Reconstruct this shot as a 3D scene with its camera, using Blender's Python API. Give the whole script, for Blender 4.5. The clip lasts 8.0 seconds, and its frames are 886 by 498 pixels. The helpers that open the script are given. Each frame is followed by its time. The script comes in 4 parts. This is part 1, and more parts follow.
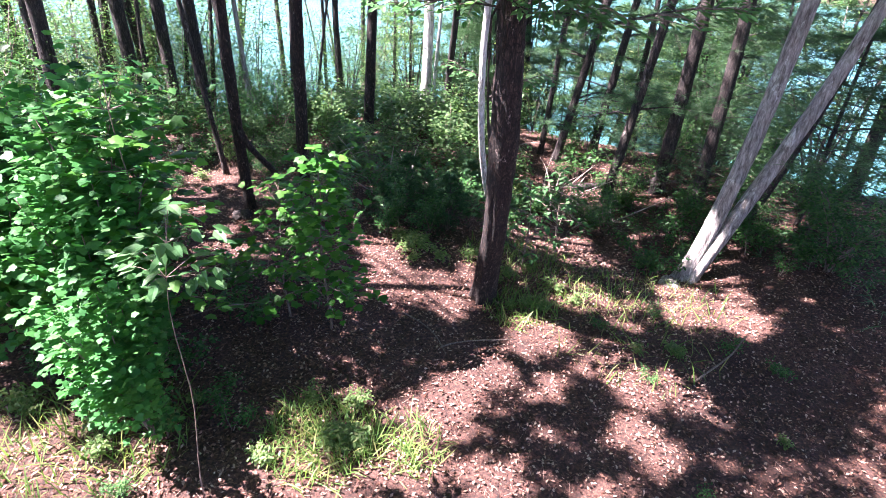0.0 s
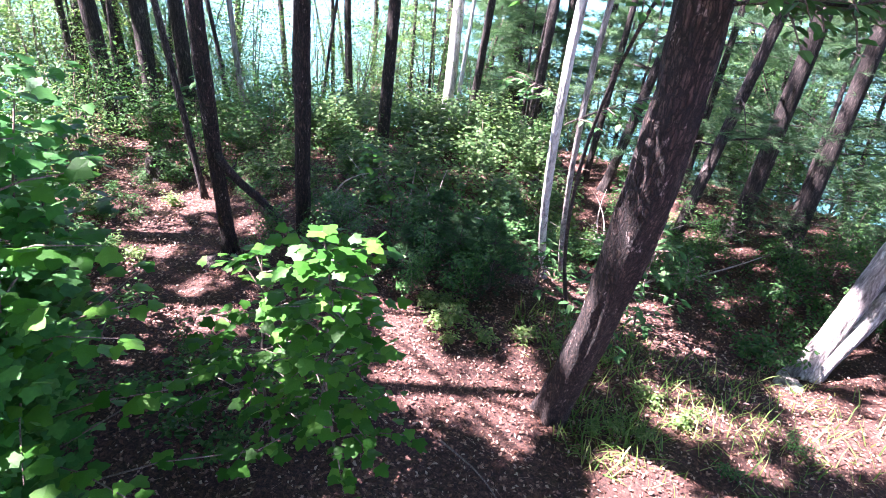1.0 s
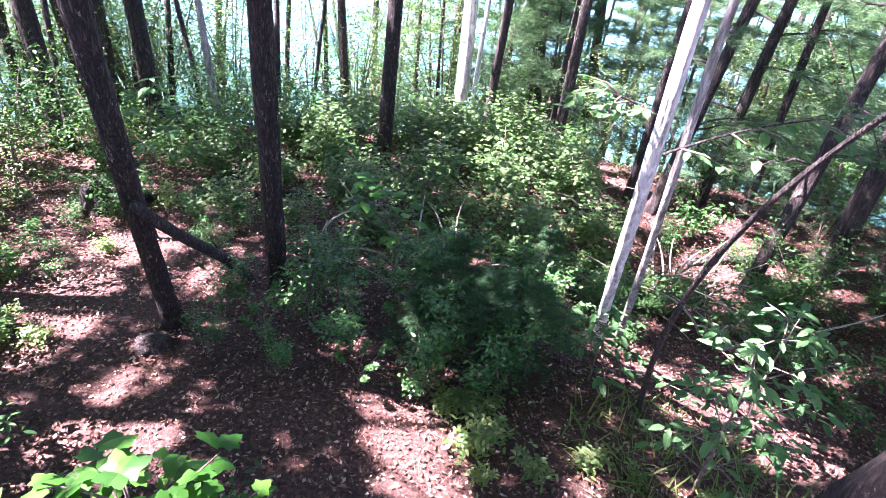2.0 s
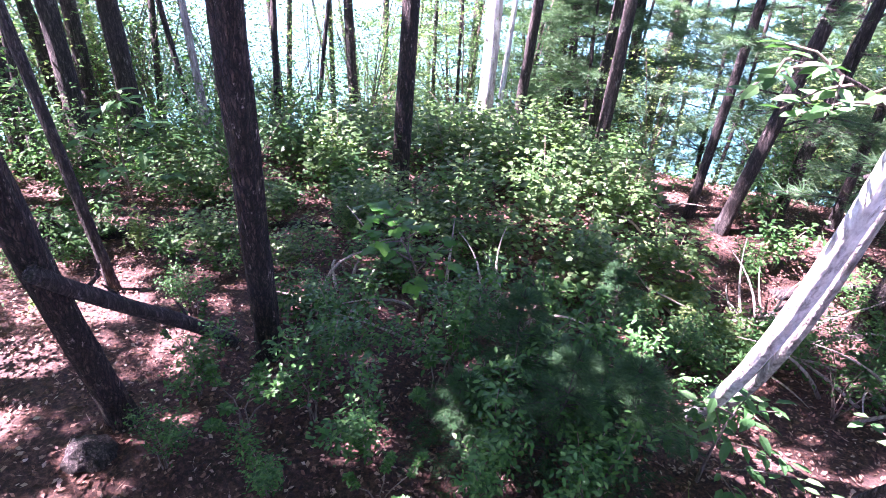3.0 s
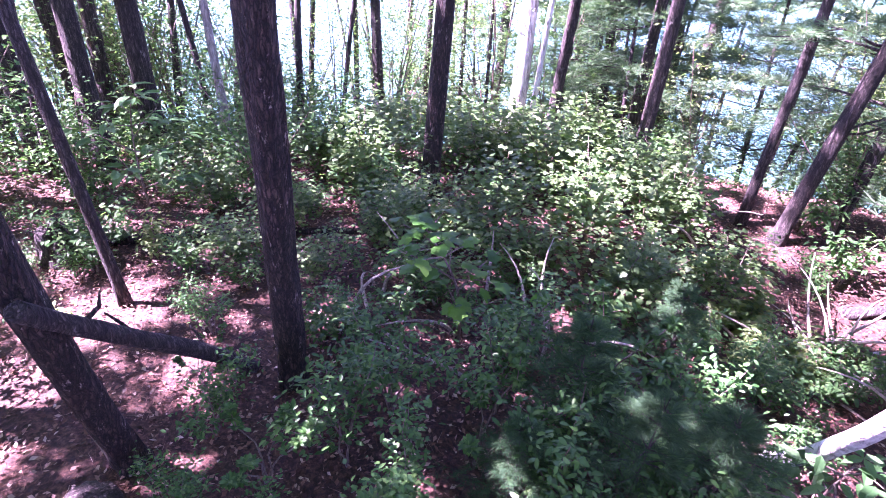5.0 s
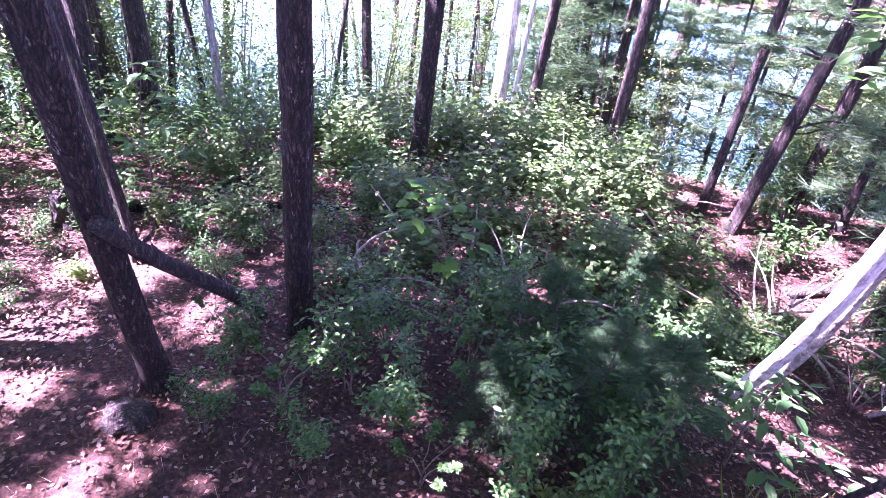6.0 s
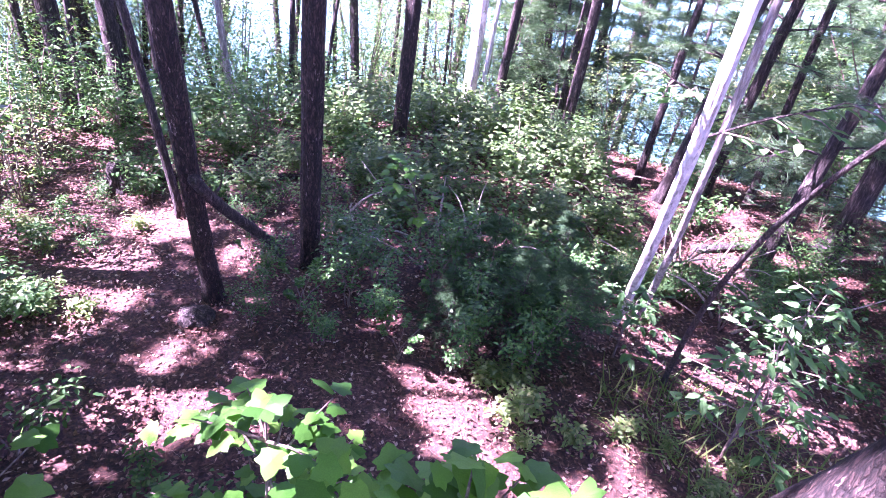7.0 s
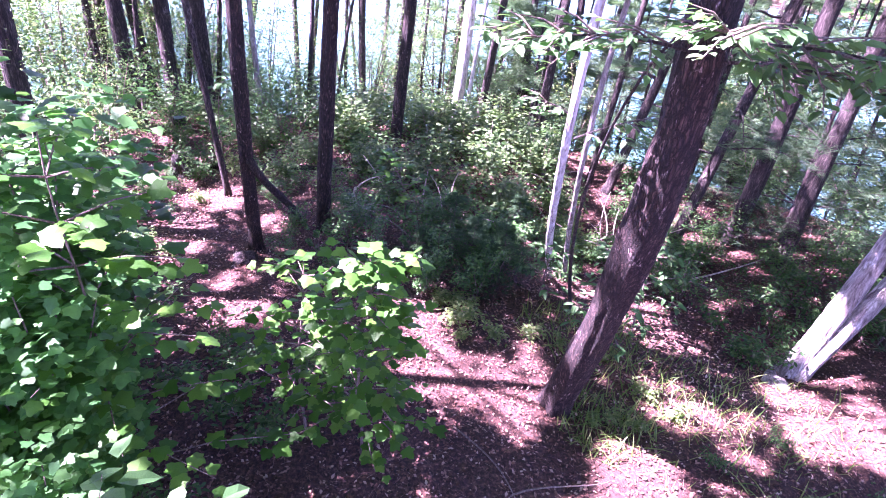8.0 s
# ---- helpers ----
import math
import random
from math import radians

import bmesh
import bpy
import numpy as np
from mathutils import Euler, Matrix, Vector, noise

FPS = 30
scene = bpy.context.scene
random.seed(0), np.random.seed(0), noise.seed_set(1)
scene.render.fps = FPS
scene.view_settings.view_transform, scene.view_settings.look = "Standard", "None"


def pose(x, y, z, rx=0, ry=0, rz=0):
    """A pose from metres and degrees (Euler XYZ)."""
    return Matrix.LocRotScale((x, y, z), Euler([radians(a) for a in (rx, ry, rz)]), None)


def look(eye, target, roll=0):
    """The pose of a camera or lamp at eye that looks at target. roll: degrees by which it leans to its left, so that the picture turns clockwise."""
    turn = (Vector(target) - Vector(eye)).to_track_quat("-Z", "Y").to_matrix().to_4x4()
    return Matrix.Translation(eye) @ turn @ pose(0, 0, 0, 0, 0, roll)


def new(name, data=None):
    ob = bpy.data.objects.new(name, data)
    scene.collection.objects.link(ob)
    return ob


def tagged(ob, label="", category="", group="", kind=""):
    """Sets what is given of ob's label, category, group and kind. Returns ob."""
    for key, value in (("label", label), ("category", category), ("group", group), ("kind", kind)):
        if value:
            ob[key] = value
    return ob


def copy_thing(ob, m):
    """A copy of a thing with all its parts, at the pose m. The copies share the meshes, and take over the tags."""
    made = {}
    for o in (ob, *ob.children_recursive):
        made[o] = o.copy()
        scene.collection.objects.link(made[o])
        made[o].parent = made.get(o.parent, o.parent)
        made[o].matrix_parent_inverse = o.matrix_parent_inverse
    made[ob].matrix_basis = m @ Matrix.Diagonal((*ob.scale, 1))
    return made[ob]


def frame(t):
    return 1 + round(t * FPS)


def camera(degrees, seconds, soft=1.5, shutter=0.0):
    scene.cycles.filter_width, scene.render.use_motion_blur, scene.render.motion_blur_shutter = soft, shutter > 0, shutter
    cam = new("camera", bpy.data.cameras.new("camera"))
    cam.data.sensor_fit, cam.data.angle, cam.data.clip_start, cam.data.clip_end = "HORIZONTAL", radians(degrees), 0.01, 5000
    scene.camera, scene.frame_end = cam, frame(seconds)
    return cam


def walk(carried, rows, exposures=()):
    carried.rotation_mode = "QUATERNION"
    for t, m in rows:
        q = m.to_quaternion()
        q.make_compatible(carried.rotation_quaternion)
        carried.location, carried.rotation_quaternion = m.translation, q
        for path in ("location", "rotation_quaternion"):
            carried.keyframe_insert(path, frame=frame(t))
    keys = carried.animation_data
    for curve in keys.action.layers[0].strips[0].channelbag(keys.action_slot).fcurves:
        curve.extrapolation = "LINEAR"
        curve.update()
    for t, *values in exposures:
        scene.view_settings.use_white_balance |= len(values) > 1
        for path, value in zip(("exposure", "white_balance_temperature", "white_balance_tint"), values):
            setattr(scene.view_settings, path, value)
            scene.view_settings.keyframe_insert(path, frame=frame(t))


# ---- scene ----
cam = camera(76.0, 8.0, soft=0.5)
PATH = [
    (0, (0.0, 0.0, 3.4), (0.0, 1.749, 2.43), 3.0),
    (0.5, (-0.302, 0.972, 3.259), (-0.289, 2.72, 2.288), 5.0),
    (1, (-0.516, 1.948, 3.077), (-0.499, 3.696, 2.106), 5.8),
    (1.5, (-0.62, 2.836, 2.943), (-0.6, 4.575, 1.957), 5.9),
    (1.6, (-0.609, 3.01, 2.923), (-0.596, 4.742, 1.924), 5.8),
    (2.8, (-0.934, 4.66, 2.431), (-0.935, 6.412, 1.467), 4.0),
    (3, (-0.909, 4.835, 2.395), (-0.954, 6.588, 1.433), 3.0),
    (3.5, (-0.965, 5.148, 2.321), (-1.052, 6.901, 1.363), 2.4),
    (4, (-1.037, 5.32, 2.289), (-1.146, 7.071, 1.328), 2.3),
    (4.5, (-1.107, 5.366, 2.286), (-1.209, 7.109, 1.311), 2.6),
    (4.7, (-1.096, 5.335, 2.305), (-1.205, 7.073, 1.322), 2.4),
    (5.8, (-1.2, 4.904, 2.236), (-1.22, 6.662, 1.282), 5.5),
    (6, (-1.194, 4.737, 2.262), (-1.199, 6.493, 1.304), 5.7),
    (6.5, (-1.175, 4.185, 2.406), (-1.136, 5.931, 1.431), 6.3),
    (7, (-1.067, 3.472, 2.728), (-1.01, 5.196, 1.717), 6.8),
    (7.5, (-0.88, 2.612, 3.014), (-0.84, 4.338, 2.005), 6.6),
    (8, (-0.663, 1.663, 3.353), (-0.645, 3.394, 2.351), 6.9),
]
EXPOSURES = [(0.0, 3.45, 6150, 34), (0.5, 3.45, 6100, 36), (1.0, 3.85, 6050, 40), (1.5, 4.1, 6050, 44), (3.0, 4.25, 5950, 60), (4.5, 4.5, 5800, 86), (6.0, 4.58, 5750, 90), (7.0, 4.5, 5700, 86), (8.0, 4.36, 5750, 88)]
walk(cam, [(t, look(eye, target, roll)) for t, eye, target, roll in PATH], EXPOSURES)

# ---- light ----
SUN_ELEV, SUN_AZ = radians(56), radians(-95)  # azimuth from +y towards +x
world = bpy.data.worlds.new("sky")
scene.world = world
world.use_nodes = True
wn = world.node_tree
sky = wn.nodes.new("ShaderNodeTexSky")
sky.sky_type = "NISHITA"
sky.sun_disc = False
sky.sun_elevation, sky.sun_rotation = SUN_ELEV, SUN_AZ
sky.air_density, sky.dust_density = 0.55, 0.5  # clear dry air, deep shade
wn.links.new(sky.outputs[0], wn.nodes["Background"].inputs[0])
wn.nodes["Background"].inputs[1].default_value = 0.05
sun = new("sun", bpy.data.lights.new("sun", "SUN"))
sun.data.energy, sun.data.angle, sun.data.color = 5.0, radians(0.5), (1.0, 0.95, 0.86)
sun_dir = Vector((math.sin(SUN_AZ) * math.cos(SUN_ELEV), math.cos(SUN_AZ) * math.cos(SUN_ELEV), math.sin(SUN_ELEV)))
sun.matrix_world = look(sun_dir * 60, (0, 0, 0))


# ---- materials ----
def nodes_of(name):
    m = bpy.data.materials.new(name)
    m.use_nodes = True
    return m, m.node_tree.nodes, m.node_tree.links, m.node_tree.nodes["Principled BSDF"]


def ramp(nodes, stops):
    r = nodes.new("ShaderNodeValToRGB")
    while len(r.color_ramp.elements) < len(stops):
        r.color_ramp.elements.new(0.5)
    for e, (p, c) in zip(r.color_ramp.elements, stops):
        e.position, e.color = p, (*c, 1)
    return r


def noise_node(nodes, links, coord, scale, detail=6.0, rough=0.6, squash=(1, 1, 1)):
    mp = nodes.new("ShaderNodeMapping")
    mp.inputs["Scale"].default_value = squash
    n = nodes.new("ShaderNodeTexNoise")
    n.inputs["Scale"].default_value, n.inputs["Detail"].default_value, n.inputs["Roughness"].default_value = scale, detail, rough
    links.new(coord, mp.inputs[0])
    links.new(mp.outputs[0], n.inputs["Vector"])
    return n


def bark_material(name, dark, mid, light, patch=0.0, patch_colour=(0.5, 0.5, 0.45), scale=1.0, bump=0.6, furrow=0.0, flecks=9.0):
    """Bark: long fibrous grain, lichen patches and, with furrow, dark cracks between long plates."""
    m, nodes, links, b = nodes_of(name)
    co = nodes.new("ShaderNodeTexCoord").outputs["Object"]
    fine = noise_node(nodes, links, co, 42 * scale, 9, 0.7, (1, 1, 0.2))
    r = ramp(nodes, [(0.34, dark), (0.50, mid), (0.66, light)])
    links.new(fine.outputs[0], r.inputs[0])
    big = noise_node(nodes, links, co, flecks * scale, 6, 0.7, (1, 1, 0.5))
    pr = ramp(nodes, [(0.60 - patch, (0, 0, 0)), (0.66 - patch, (1, 1, 1))])
    links.new(big.outputs[0], pr.inputs[0])
    mix = nodes.new("ShaderNodeMixRGB")
    links.new(pr.outputs[0], mix.inputs[0])
    links.new(r.outputs[0], mix.inputs[1])
    mix.inputs[2].default_value = (*patch_colour, 1)
    colour, height = mix.outputs[0], fine.outputs[0]
    if furrow:
        wob = noise_node(nodes, links, co, 16.0, 5, 0.7)
        add = nodes.new("ShaderNodeMixRGB")
        add.blend_type = "ADD"
        add.inputs[0].default_value = 0.045
        links.new(co, add.inputs[1])
        links.new(wob.outputs["Color"], add.inputs[2])
        mp = nodes.new("ShaderNodeMapping")
        mp.inputs["Scale"].default_value = (1, 1, 0.15)
        links.new(add.outputs[0], mp.inputs[0])
        vo = nodes.new("ShaderNodeTexVoronoi")
        vo.feature = "DISTANCE_TO_EDGE"
        vo.inputs["Scale"].default_value = 62 * scale
        links.new(mp.outputs[0], vo.inputs["Vector"])
        crack = ramp(nodes, [(0.03, (0, 0, 0)), (0.20, (1, 1, 1))])
        links.new(vo.outputs["Distance"], crack.inputs[0])
        dk = nodes.new("ShaderNodeMixRGB")
        links.new(crack.outputs[0], dk.inputs[0])
        dk.inputs[1].default_value = (*[c * 0.6 for c in dark], 1)
        links.new(colour, dk.inputs[2])
        half = nodes.new("ShaderNodeMixRGB")
        half.inputs[0].default_value = furrow
        links.new(colour, half.inputs[1])
        links.new(dk.outputs[0], half.inputs[2])
        colour = half.outputs[0]
        hm = nodes.new("ShaderNodeMath")
        hm.operation = "MULTIPLY_ADD"
        links.new(fine.outputs[0], hm.inputs[0])
        hm.inputs[1].default_value = 0.6
        links.new(crack.outputs[0], hm.inputs[2])
        height = hm.outputs[0]
    links.new(colour, b.inputs["Base Color"])
    b.inputs["Roughness"].default_value = 0.85
    bp = nodes.new("ShaderNodeBump")
    bp.inputs["Strength"].default_value, bp.inputs["Distance"].default_value = bump, 0.025
    links.new(height, bp.inputs["Height"])
    links.new(bp.outputs[0], b.inputs["Normal"])
    return m


def leaf_material(name, stops, through_light=0.4, gloss=0.45, by_object=False):
    m, nodes, links, b = nodes_of(name)
    r = ramp(nodes, stops)
    if by_object:
        rnd = nodes.new("ShaderNodeObjectInfo").outputs["Random"]
    else:
        rnd = nodes.new("ShaderNodeNewGeometry").outputs["Random Per Island"]
    links.new(rnd, r.inputs[0])
    co = nodes.new("ShaderNodeTexCoord").outputs["Object"]
    n = noise_node(nodes, links, co, 30, 4)
    hv = nodes.new("ShaderNodeHueSaturation")
    mr = nodes.new("ShaderNodeMapRange")
    mr.inputs["To Min"].default_value, mr.inputs["To Max"].default_value = 0.6, 1.4
    links.new(n.outputs[0], mr.inputs[0])
    links.new(mr.outputs[0], hv.inputs["Value"])
    links.new(r.outputs[0], hv.inputs["Color"])
    links.new(hv.outputs[0], b.inputs["Base Color"])
    b.inputs["Roughness"].default_value = gloss
    b.inputs["Specular IOR Level"].default_value = 0.28
    t = nodes.new("ShaderNodeBsdfTranslucent")
    warm = nodes.new("ShaderNodeMixRGB")
    warm.blend_type = "MULTIPLY"
    warm.inputs[0].default_value = 1.0
    warm.inputs[2].default_value = (1.35, 1.55, 0.8, 1)
    links.new(hv.outputs[0], warm.inputs[1])
    links.new(warm.outputs[0], t.inputs[0])
    mix = nodes.new("ShaderNodeMixShader")
    mix.inputs[0].default_value = through_light
    links.new(b.outputs[0], mix.inputs[1])
    links.new(t.outputs[0], mix.inputs[2])
    links.new(mix.outputs[0], nodes["Material Output"].inputs[0])
    return m


def ground_material():
    m, nodes, links, b = nodes_of("forest_floor")
    co = nodes.new("ShaderNodeTexCoord").outputs["Object"]
    fine = noise_node(nodes, links, co, 38, 8, 0.75)
    r = ramp(nodes, [(0.32, (0.012, 0.007, 0.005)), (0.48, (0.06, 0.026, 0.019)), (0.62, (0.17, 0.08, 0.056)), (0.78, (0.36, 0.23, 0.18))])
    links.new(fine.outputs[0], r.inputs[0])
    big = noise_node(nodes, links, co, 0.9, 4)
    mix = nodes.new("ShaderNodeMixRGB")
    mix.blend_type = "MULTIPLY"
    mr = ramp(nodes, [(0.35, (0.55, 0.5, 0.5)), (0.65, (1, 1, 1))])
    links.new(big.outputs[0], mr.inputs[0])
    mix.inputs[0].default_value = 1.0
    links.new(r.outputs[0], mix.inputs[1])
    links.new(mr.outputs[0], mix.inputs[2])
    links.new(mix.outputs[0], b.inputs["Base Color"])
    b.inputs["Roughness"].default_value = 0.9
    bp = nodes.new("ShaderNodeBump")
    bp.inputs["Strength"].default_value, bp.inputs["Distance"].default_value = 0.8, 0.03
    links.new(fine.outputs[0], bp.inputs["Height"])
    links.new(bp.outputs[0], b.inputs["Normal"])
    return m


def water_material():
    m, nodes, links, b = nodes_of("lake_water")
    b.inputs["Base Color"].default_value = (0.05, 0.16, 0.165, 1)
    b.inputs["Roughness"].default_value = 0.2
    b.inputs["IOR"].default_value = 1.33
    co = nodes.new("ShaderNodeTexCoord").outputs["Object"]
    n = noise_node(nodes, links, co, 1.6, 4, 0.5, (1, 2.5, 1))
    bp = nodes.new("ShaderNodeBump")
    bp.inputs["Strength"].default_value, bp.inputs["Distance"].default_value = 0.25, 0.1
    links.new(n.outputs[0], bp.inputs["Height"])
    links.new(bp.outputs[0], b.inputs["Normal"])
    return m


BARK_OAK = bark_material("oak_bark", (0.008, 0.005, 0.004), (0.040, 0.023, 0.019), (0.13, 0.082, 0.066), 0.0, (0.34, 0.27, 0.24), 1.0, 1.0, 0.92, 24.0)
BARK_DARK = bark_material("dark_bark", (0.011, 0.008, 0.007), (0.054, 0.040, 0.036), (0.16, 0.125, 0.11), -0.01, (0.26, 0.23, 0.21), 1.0, 0.9, 0.7)
BARK_PALE = bark_material("pale_bark", (0.06, 0.05, 0.045), (0.30, 0.27, 0.245), (0.52, 0.49, 0.45), 0.02, (0.60, 0.58, 0.54), 0.55, 0.5, 0.35, 14.0)
BARK_WHITE = bark_material("white_bark", (0.13, 0.115, 0.10), (0.58, 0.56, 0.53), (0.80, 0.78, 0.75), 0.05, (0.78, 0.77, 0.74), 0.5, 0.35, 0.2, 12.0)
BARK_TWIG = bark_material("twig_bark", (0.05, 0.035, 0.028), (0.14, 0.10, 0.08), (0.28, 0.22, 0.18), 0.0, (0.3, 0.26, 0.22), 2.0, 0.3)
DEAD_WOOD = bark_material("dead_wood", (0.12, 0.09, 0.075), (0.32, 0.26, 0.22), (0.55, 0.48, 0.42), 0.0, (0.5, 0.46, 0.4), 1.5, 0.4)
LEAF_MAPLE = leaf_material("maple_leaf", [(0.0, (0.02, 0.10, 0.012)), (0.5, (0.04, 0.16, 0.02)), (1.0, (0.09, 0.24, 0.035))], 0.42, 0.5, True)
LEAF_OVAL = leaf_material("oval_leaf", [(0.0, (0.035, 0.11, 0.035)), (0.5, (0.06, 0.17, 0.055)), (1.0, (0.10, 0.20, 0.08))], 0.35, 0.52, True)
LEAF_OAK = leaf_material("oak_leaf", [(0.0, (0.11, 0.19, 0.03)), (0.5, (0.20, 0.29, 0.05)), (1.0, (0.34, 0.39, 0.09))], 0.5, 0.5, True)
LEAF_BROAD = leaf_material("broad_leaf", [(0.0, (0.022, 0.075, 0.022)), (0.6, (0.047, 0.13, 0.04)), (1.0, (0.11, 0.21, 0.07))], 0.42, 0.45)
LEAF_YELLOW = leaf_material("light_green_leaf", [(0.0, (0.08, 0.15, 0.05)), (0.6, (0.14, 0.22, 0.08)), (1.0, (0.27, 0.31, 0.14))], 0.5, 0.45)
LEAF_MID = leaf_material("fresh_green_leaf", [(0.0, (0.045, 0.105, 0.036)), (0.6, (0.085, 0.16, 0.058)), (1.0, (0.16, 0.235, 0.10))], 0.45, 0.45)
# maple leaf copy, lightened to stand for light coming through the shaded leaves
LEAF_SHADE = leaf_material("maple_shade_leaf", [(0.0, (0.035, 0.16, 0.045)), (0.6, (0.06, 0.22, 0.06)), (1.0, (0.11, 0.29, 0.09))], 0.5, 0.5)
LEAF_LAUREL = leaf_material("laurel_leaf", [(0.0, (0.02, 0.075, 0.02)), (0.6, (0.045, 0.145, 0.036)), (1.0, (0.10, 0.22, 0.06))], 0.25, 0.42)
# needles lightened as if sunlit; the saplings keep the darker copy below
NEEDLES = leaf_material("pine_needles", [(0.0, (0.03, 0.085, 0.04)), (0.6, (0.065, 0.14, 0.07)), (1.0, (0.13, 0.20, 0.11))], 0.3, 0.6)
NEEDLES_DARK = leaf_material("dark_pine_needles", [(0.0, (0.012, 0.05, 0.02)), (0.6, (0.03, 0.09, 0.035)), (1.0, (0.06, 0.13, 0.05))], 0.2, 0.7)
LITTER = leaf_material("leaf_litter", [(0.0, (0.02, 0.010, 0.007)), (0.3, (0.08, 0.034, 0.024)), (0.6, (0.22, 0.11, 0.08)), (0.85, (0.34, 0.21, 0.165)), (1.0, (0.46, 0.35, 0.29))], 0.12, 0.6)
GRASS = leaf_material("grass_blades", [(0.0, (0.06, 0.13, 0.03)), (0.6, (0.12, 0.20, 0.05)), (1.0, (0.28, 0.28, 0.11))], 0.35, 0.5)
STONE = bark_material("grey_stone", (0.10, 0.095, 0.09), (0.22, 0.21, 0.20), (0.36, 0.34, 0.32), 0.0, (0.3, 0.3, 0.27), 0.7, 0.5)
GROUND = ground_material()
WATER = water_material()


# ---- mesh helpers ----
def mesh_of(name, verts, faces, smooth=True):
    me = bpy.data.meshes.new(name)
    me.from_pydata([tuple(v) for v in verts], [], faces)
    if smooth:
        me.polygons.foreach_set("use_smooth", [True] * len(me.polygons))
    me.update()
    return me


def part(name, me, material, parent, label=""):
    if not me.materials:
        me.materials.append(material)
    ob = new(name, me)
    ob.parent = parent
    if label:
        ob["label"] = label
    return ob


def thing(name, label, category, m=None, group="", kind=""):
    ob = new(name)
    ob.empty_display_size = 0.1
    if m is not None:
        ob.matrix_world = m
    return tagged(ob, label, category, group, kind)


PROFILE_U = [-50, 5, 8, 10, 13, 15, 17, 20, 23, 26, 34, 60, 120, 135, 150, 200, 320, 900]
PROFILE_Z = [0.0, 0.0, -0.05, -0.22, -0.42, -1.0, -1.85, -3.1, -4.6, -5.4, -6.0, -7.0, -6.0, -4.6, -3.0, 0.0, 4.0, 10.0]
LAKE = -4.2


def ground_z(x, y):
    u = y + 0.5 * max(0.0, x - 1) + 0.25 * max(0.0, -3 - x)
    z = float(np.interp(u, PROFILE_U, PROFILE_Z))
    z -= 0.5 * math.exp(-((x - 1.5) ** 2 + (y - 8.7) ** 2) / 5.1)
    z -= 0.22 * math.exp(-((x - 3.4) ** 2 + (y - 3.9) ** 2) / 1.6)
    z -= 0.24 * math.exp(-((x - 3.15) ** 2 + (y - 6.45) ** 2) / 0.9)
    if y < 26:
        z += 0.05 * noise.noise((x * 0.7, y * 0.7, 3.1)) + 0.03 * noise.noise((x * 2.1, y * 2.1, 7.7))
    return z


def tube(points, radii, sides=10, rough=0.0, ridges=0, seed=0.0, flare=0.0):
    """A tapered, closed tube along points; rough and ridges give its bark real relief."""
    pts = [Vector(p) for p in points]
    verts, faces = [], []
    run = 0.0
    for i, p in enumerate(pts):
        d = (pts[min(i + 1, len(pts) - 1)] - pts[max(i - 1, 0)]).normalized()
        side = d.cross(Vector((0, 1, 0)) if abs(d.y) < 0.9 else Vector((1, 0, 0))).normalized()
        up = side.cross(d)
        if i:
            run += (p - pts[i - 1]).length
        for k in range(sides):
            a = 2 * math.pi * k / sides
            r = radii[i]
            if rough:
                c, s = math.cos(a), math.sin(a)
                r += rough * (noise.noise((c * 2.2 + seed, s * 2.2, run * 1.1)) + 0.7 * abs(noise.noise((c * ridges * 0.35, s * ridges * 0.35 + seed, run * 2.4))) + 0.45 * noise.noise((c * ridges * 0.8, s * ridges * 0.8 + seed, run * 7.0)))
            if flare:
                r += flare * math.exp(-run * 6.5) * (0.7 + 0.6 * math.sin(3 * a + seed) + 0.4 * math.sin(5 * a + 2 * seed))
            verts.append(p + (side * math.cos(a) + up * math.sin(a)) * r)
    n = len(pts)
    for i in range(n - 1):
        for k in range(sides):
            k2 = (k + 1) % sides
            faces.append((i * sides + k, i * sides + k2, (i + 1) * sides + k2, (i + 1) * sides + k))
    faces.append(tuple(range(sides))[::-1])
    faces.append(tuple((n - 1) * sides + k for k in range(sides)))
    return verts, faces


def joined(parts):
    verts, faces = [], []
    for v, f in parts:
        o = len(verts)
        verts += list(v)
        faces += [tuple(i + o for i in q) for q in f]
    return verts, faces


OVAL = (np.array([(0, 0, 0), (0.5, 0, -0.01), (1, 0, -0.10), (0.28, 0.21, 0.05), (0.7, 0.18, 0.02), (0.28, -0.21, 0.05), (0.7, -0.18, 0.02)]),
        [(0, 1, 3), (1, 4, 3), (1, 2, 4), (0, 5, 1), (1, 5, 6), (1, 6, 2)])
SIMPLE = (np.array([(0, 0, 0), (0.45, 0.27, 0.06), (1, 0, -0.08), (0.45, -0.27, 0.06)]), [(0, 2, 1), (0, 3, 2)])
CURLED = (np.array([(0, 0, 0), (0.4, 0.3, 0.18), (1, 0, 0.12), (0.5, -0.28, 0.10), (0.5, 0, -0.02)]), [(0, 4, 1), (4, 2, 1), (0, 3, 4), (3, 2, 4)])
NEEDLE = (np.array([(0, 0.02, 0), (0, -0.02, 0), (1, 0, -0.05)]), [(0, 1, 2)])


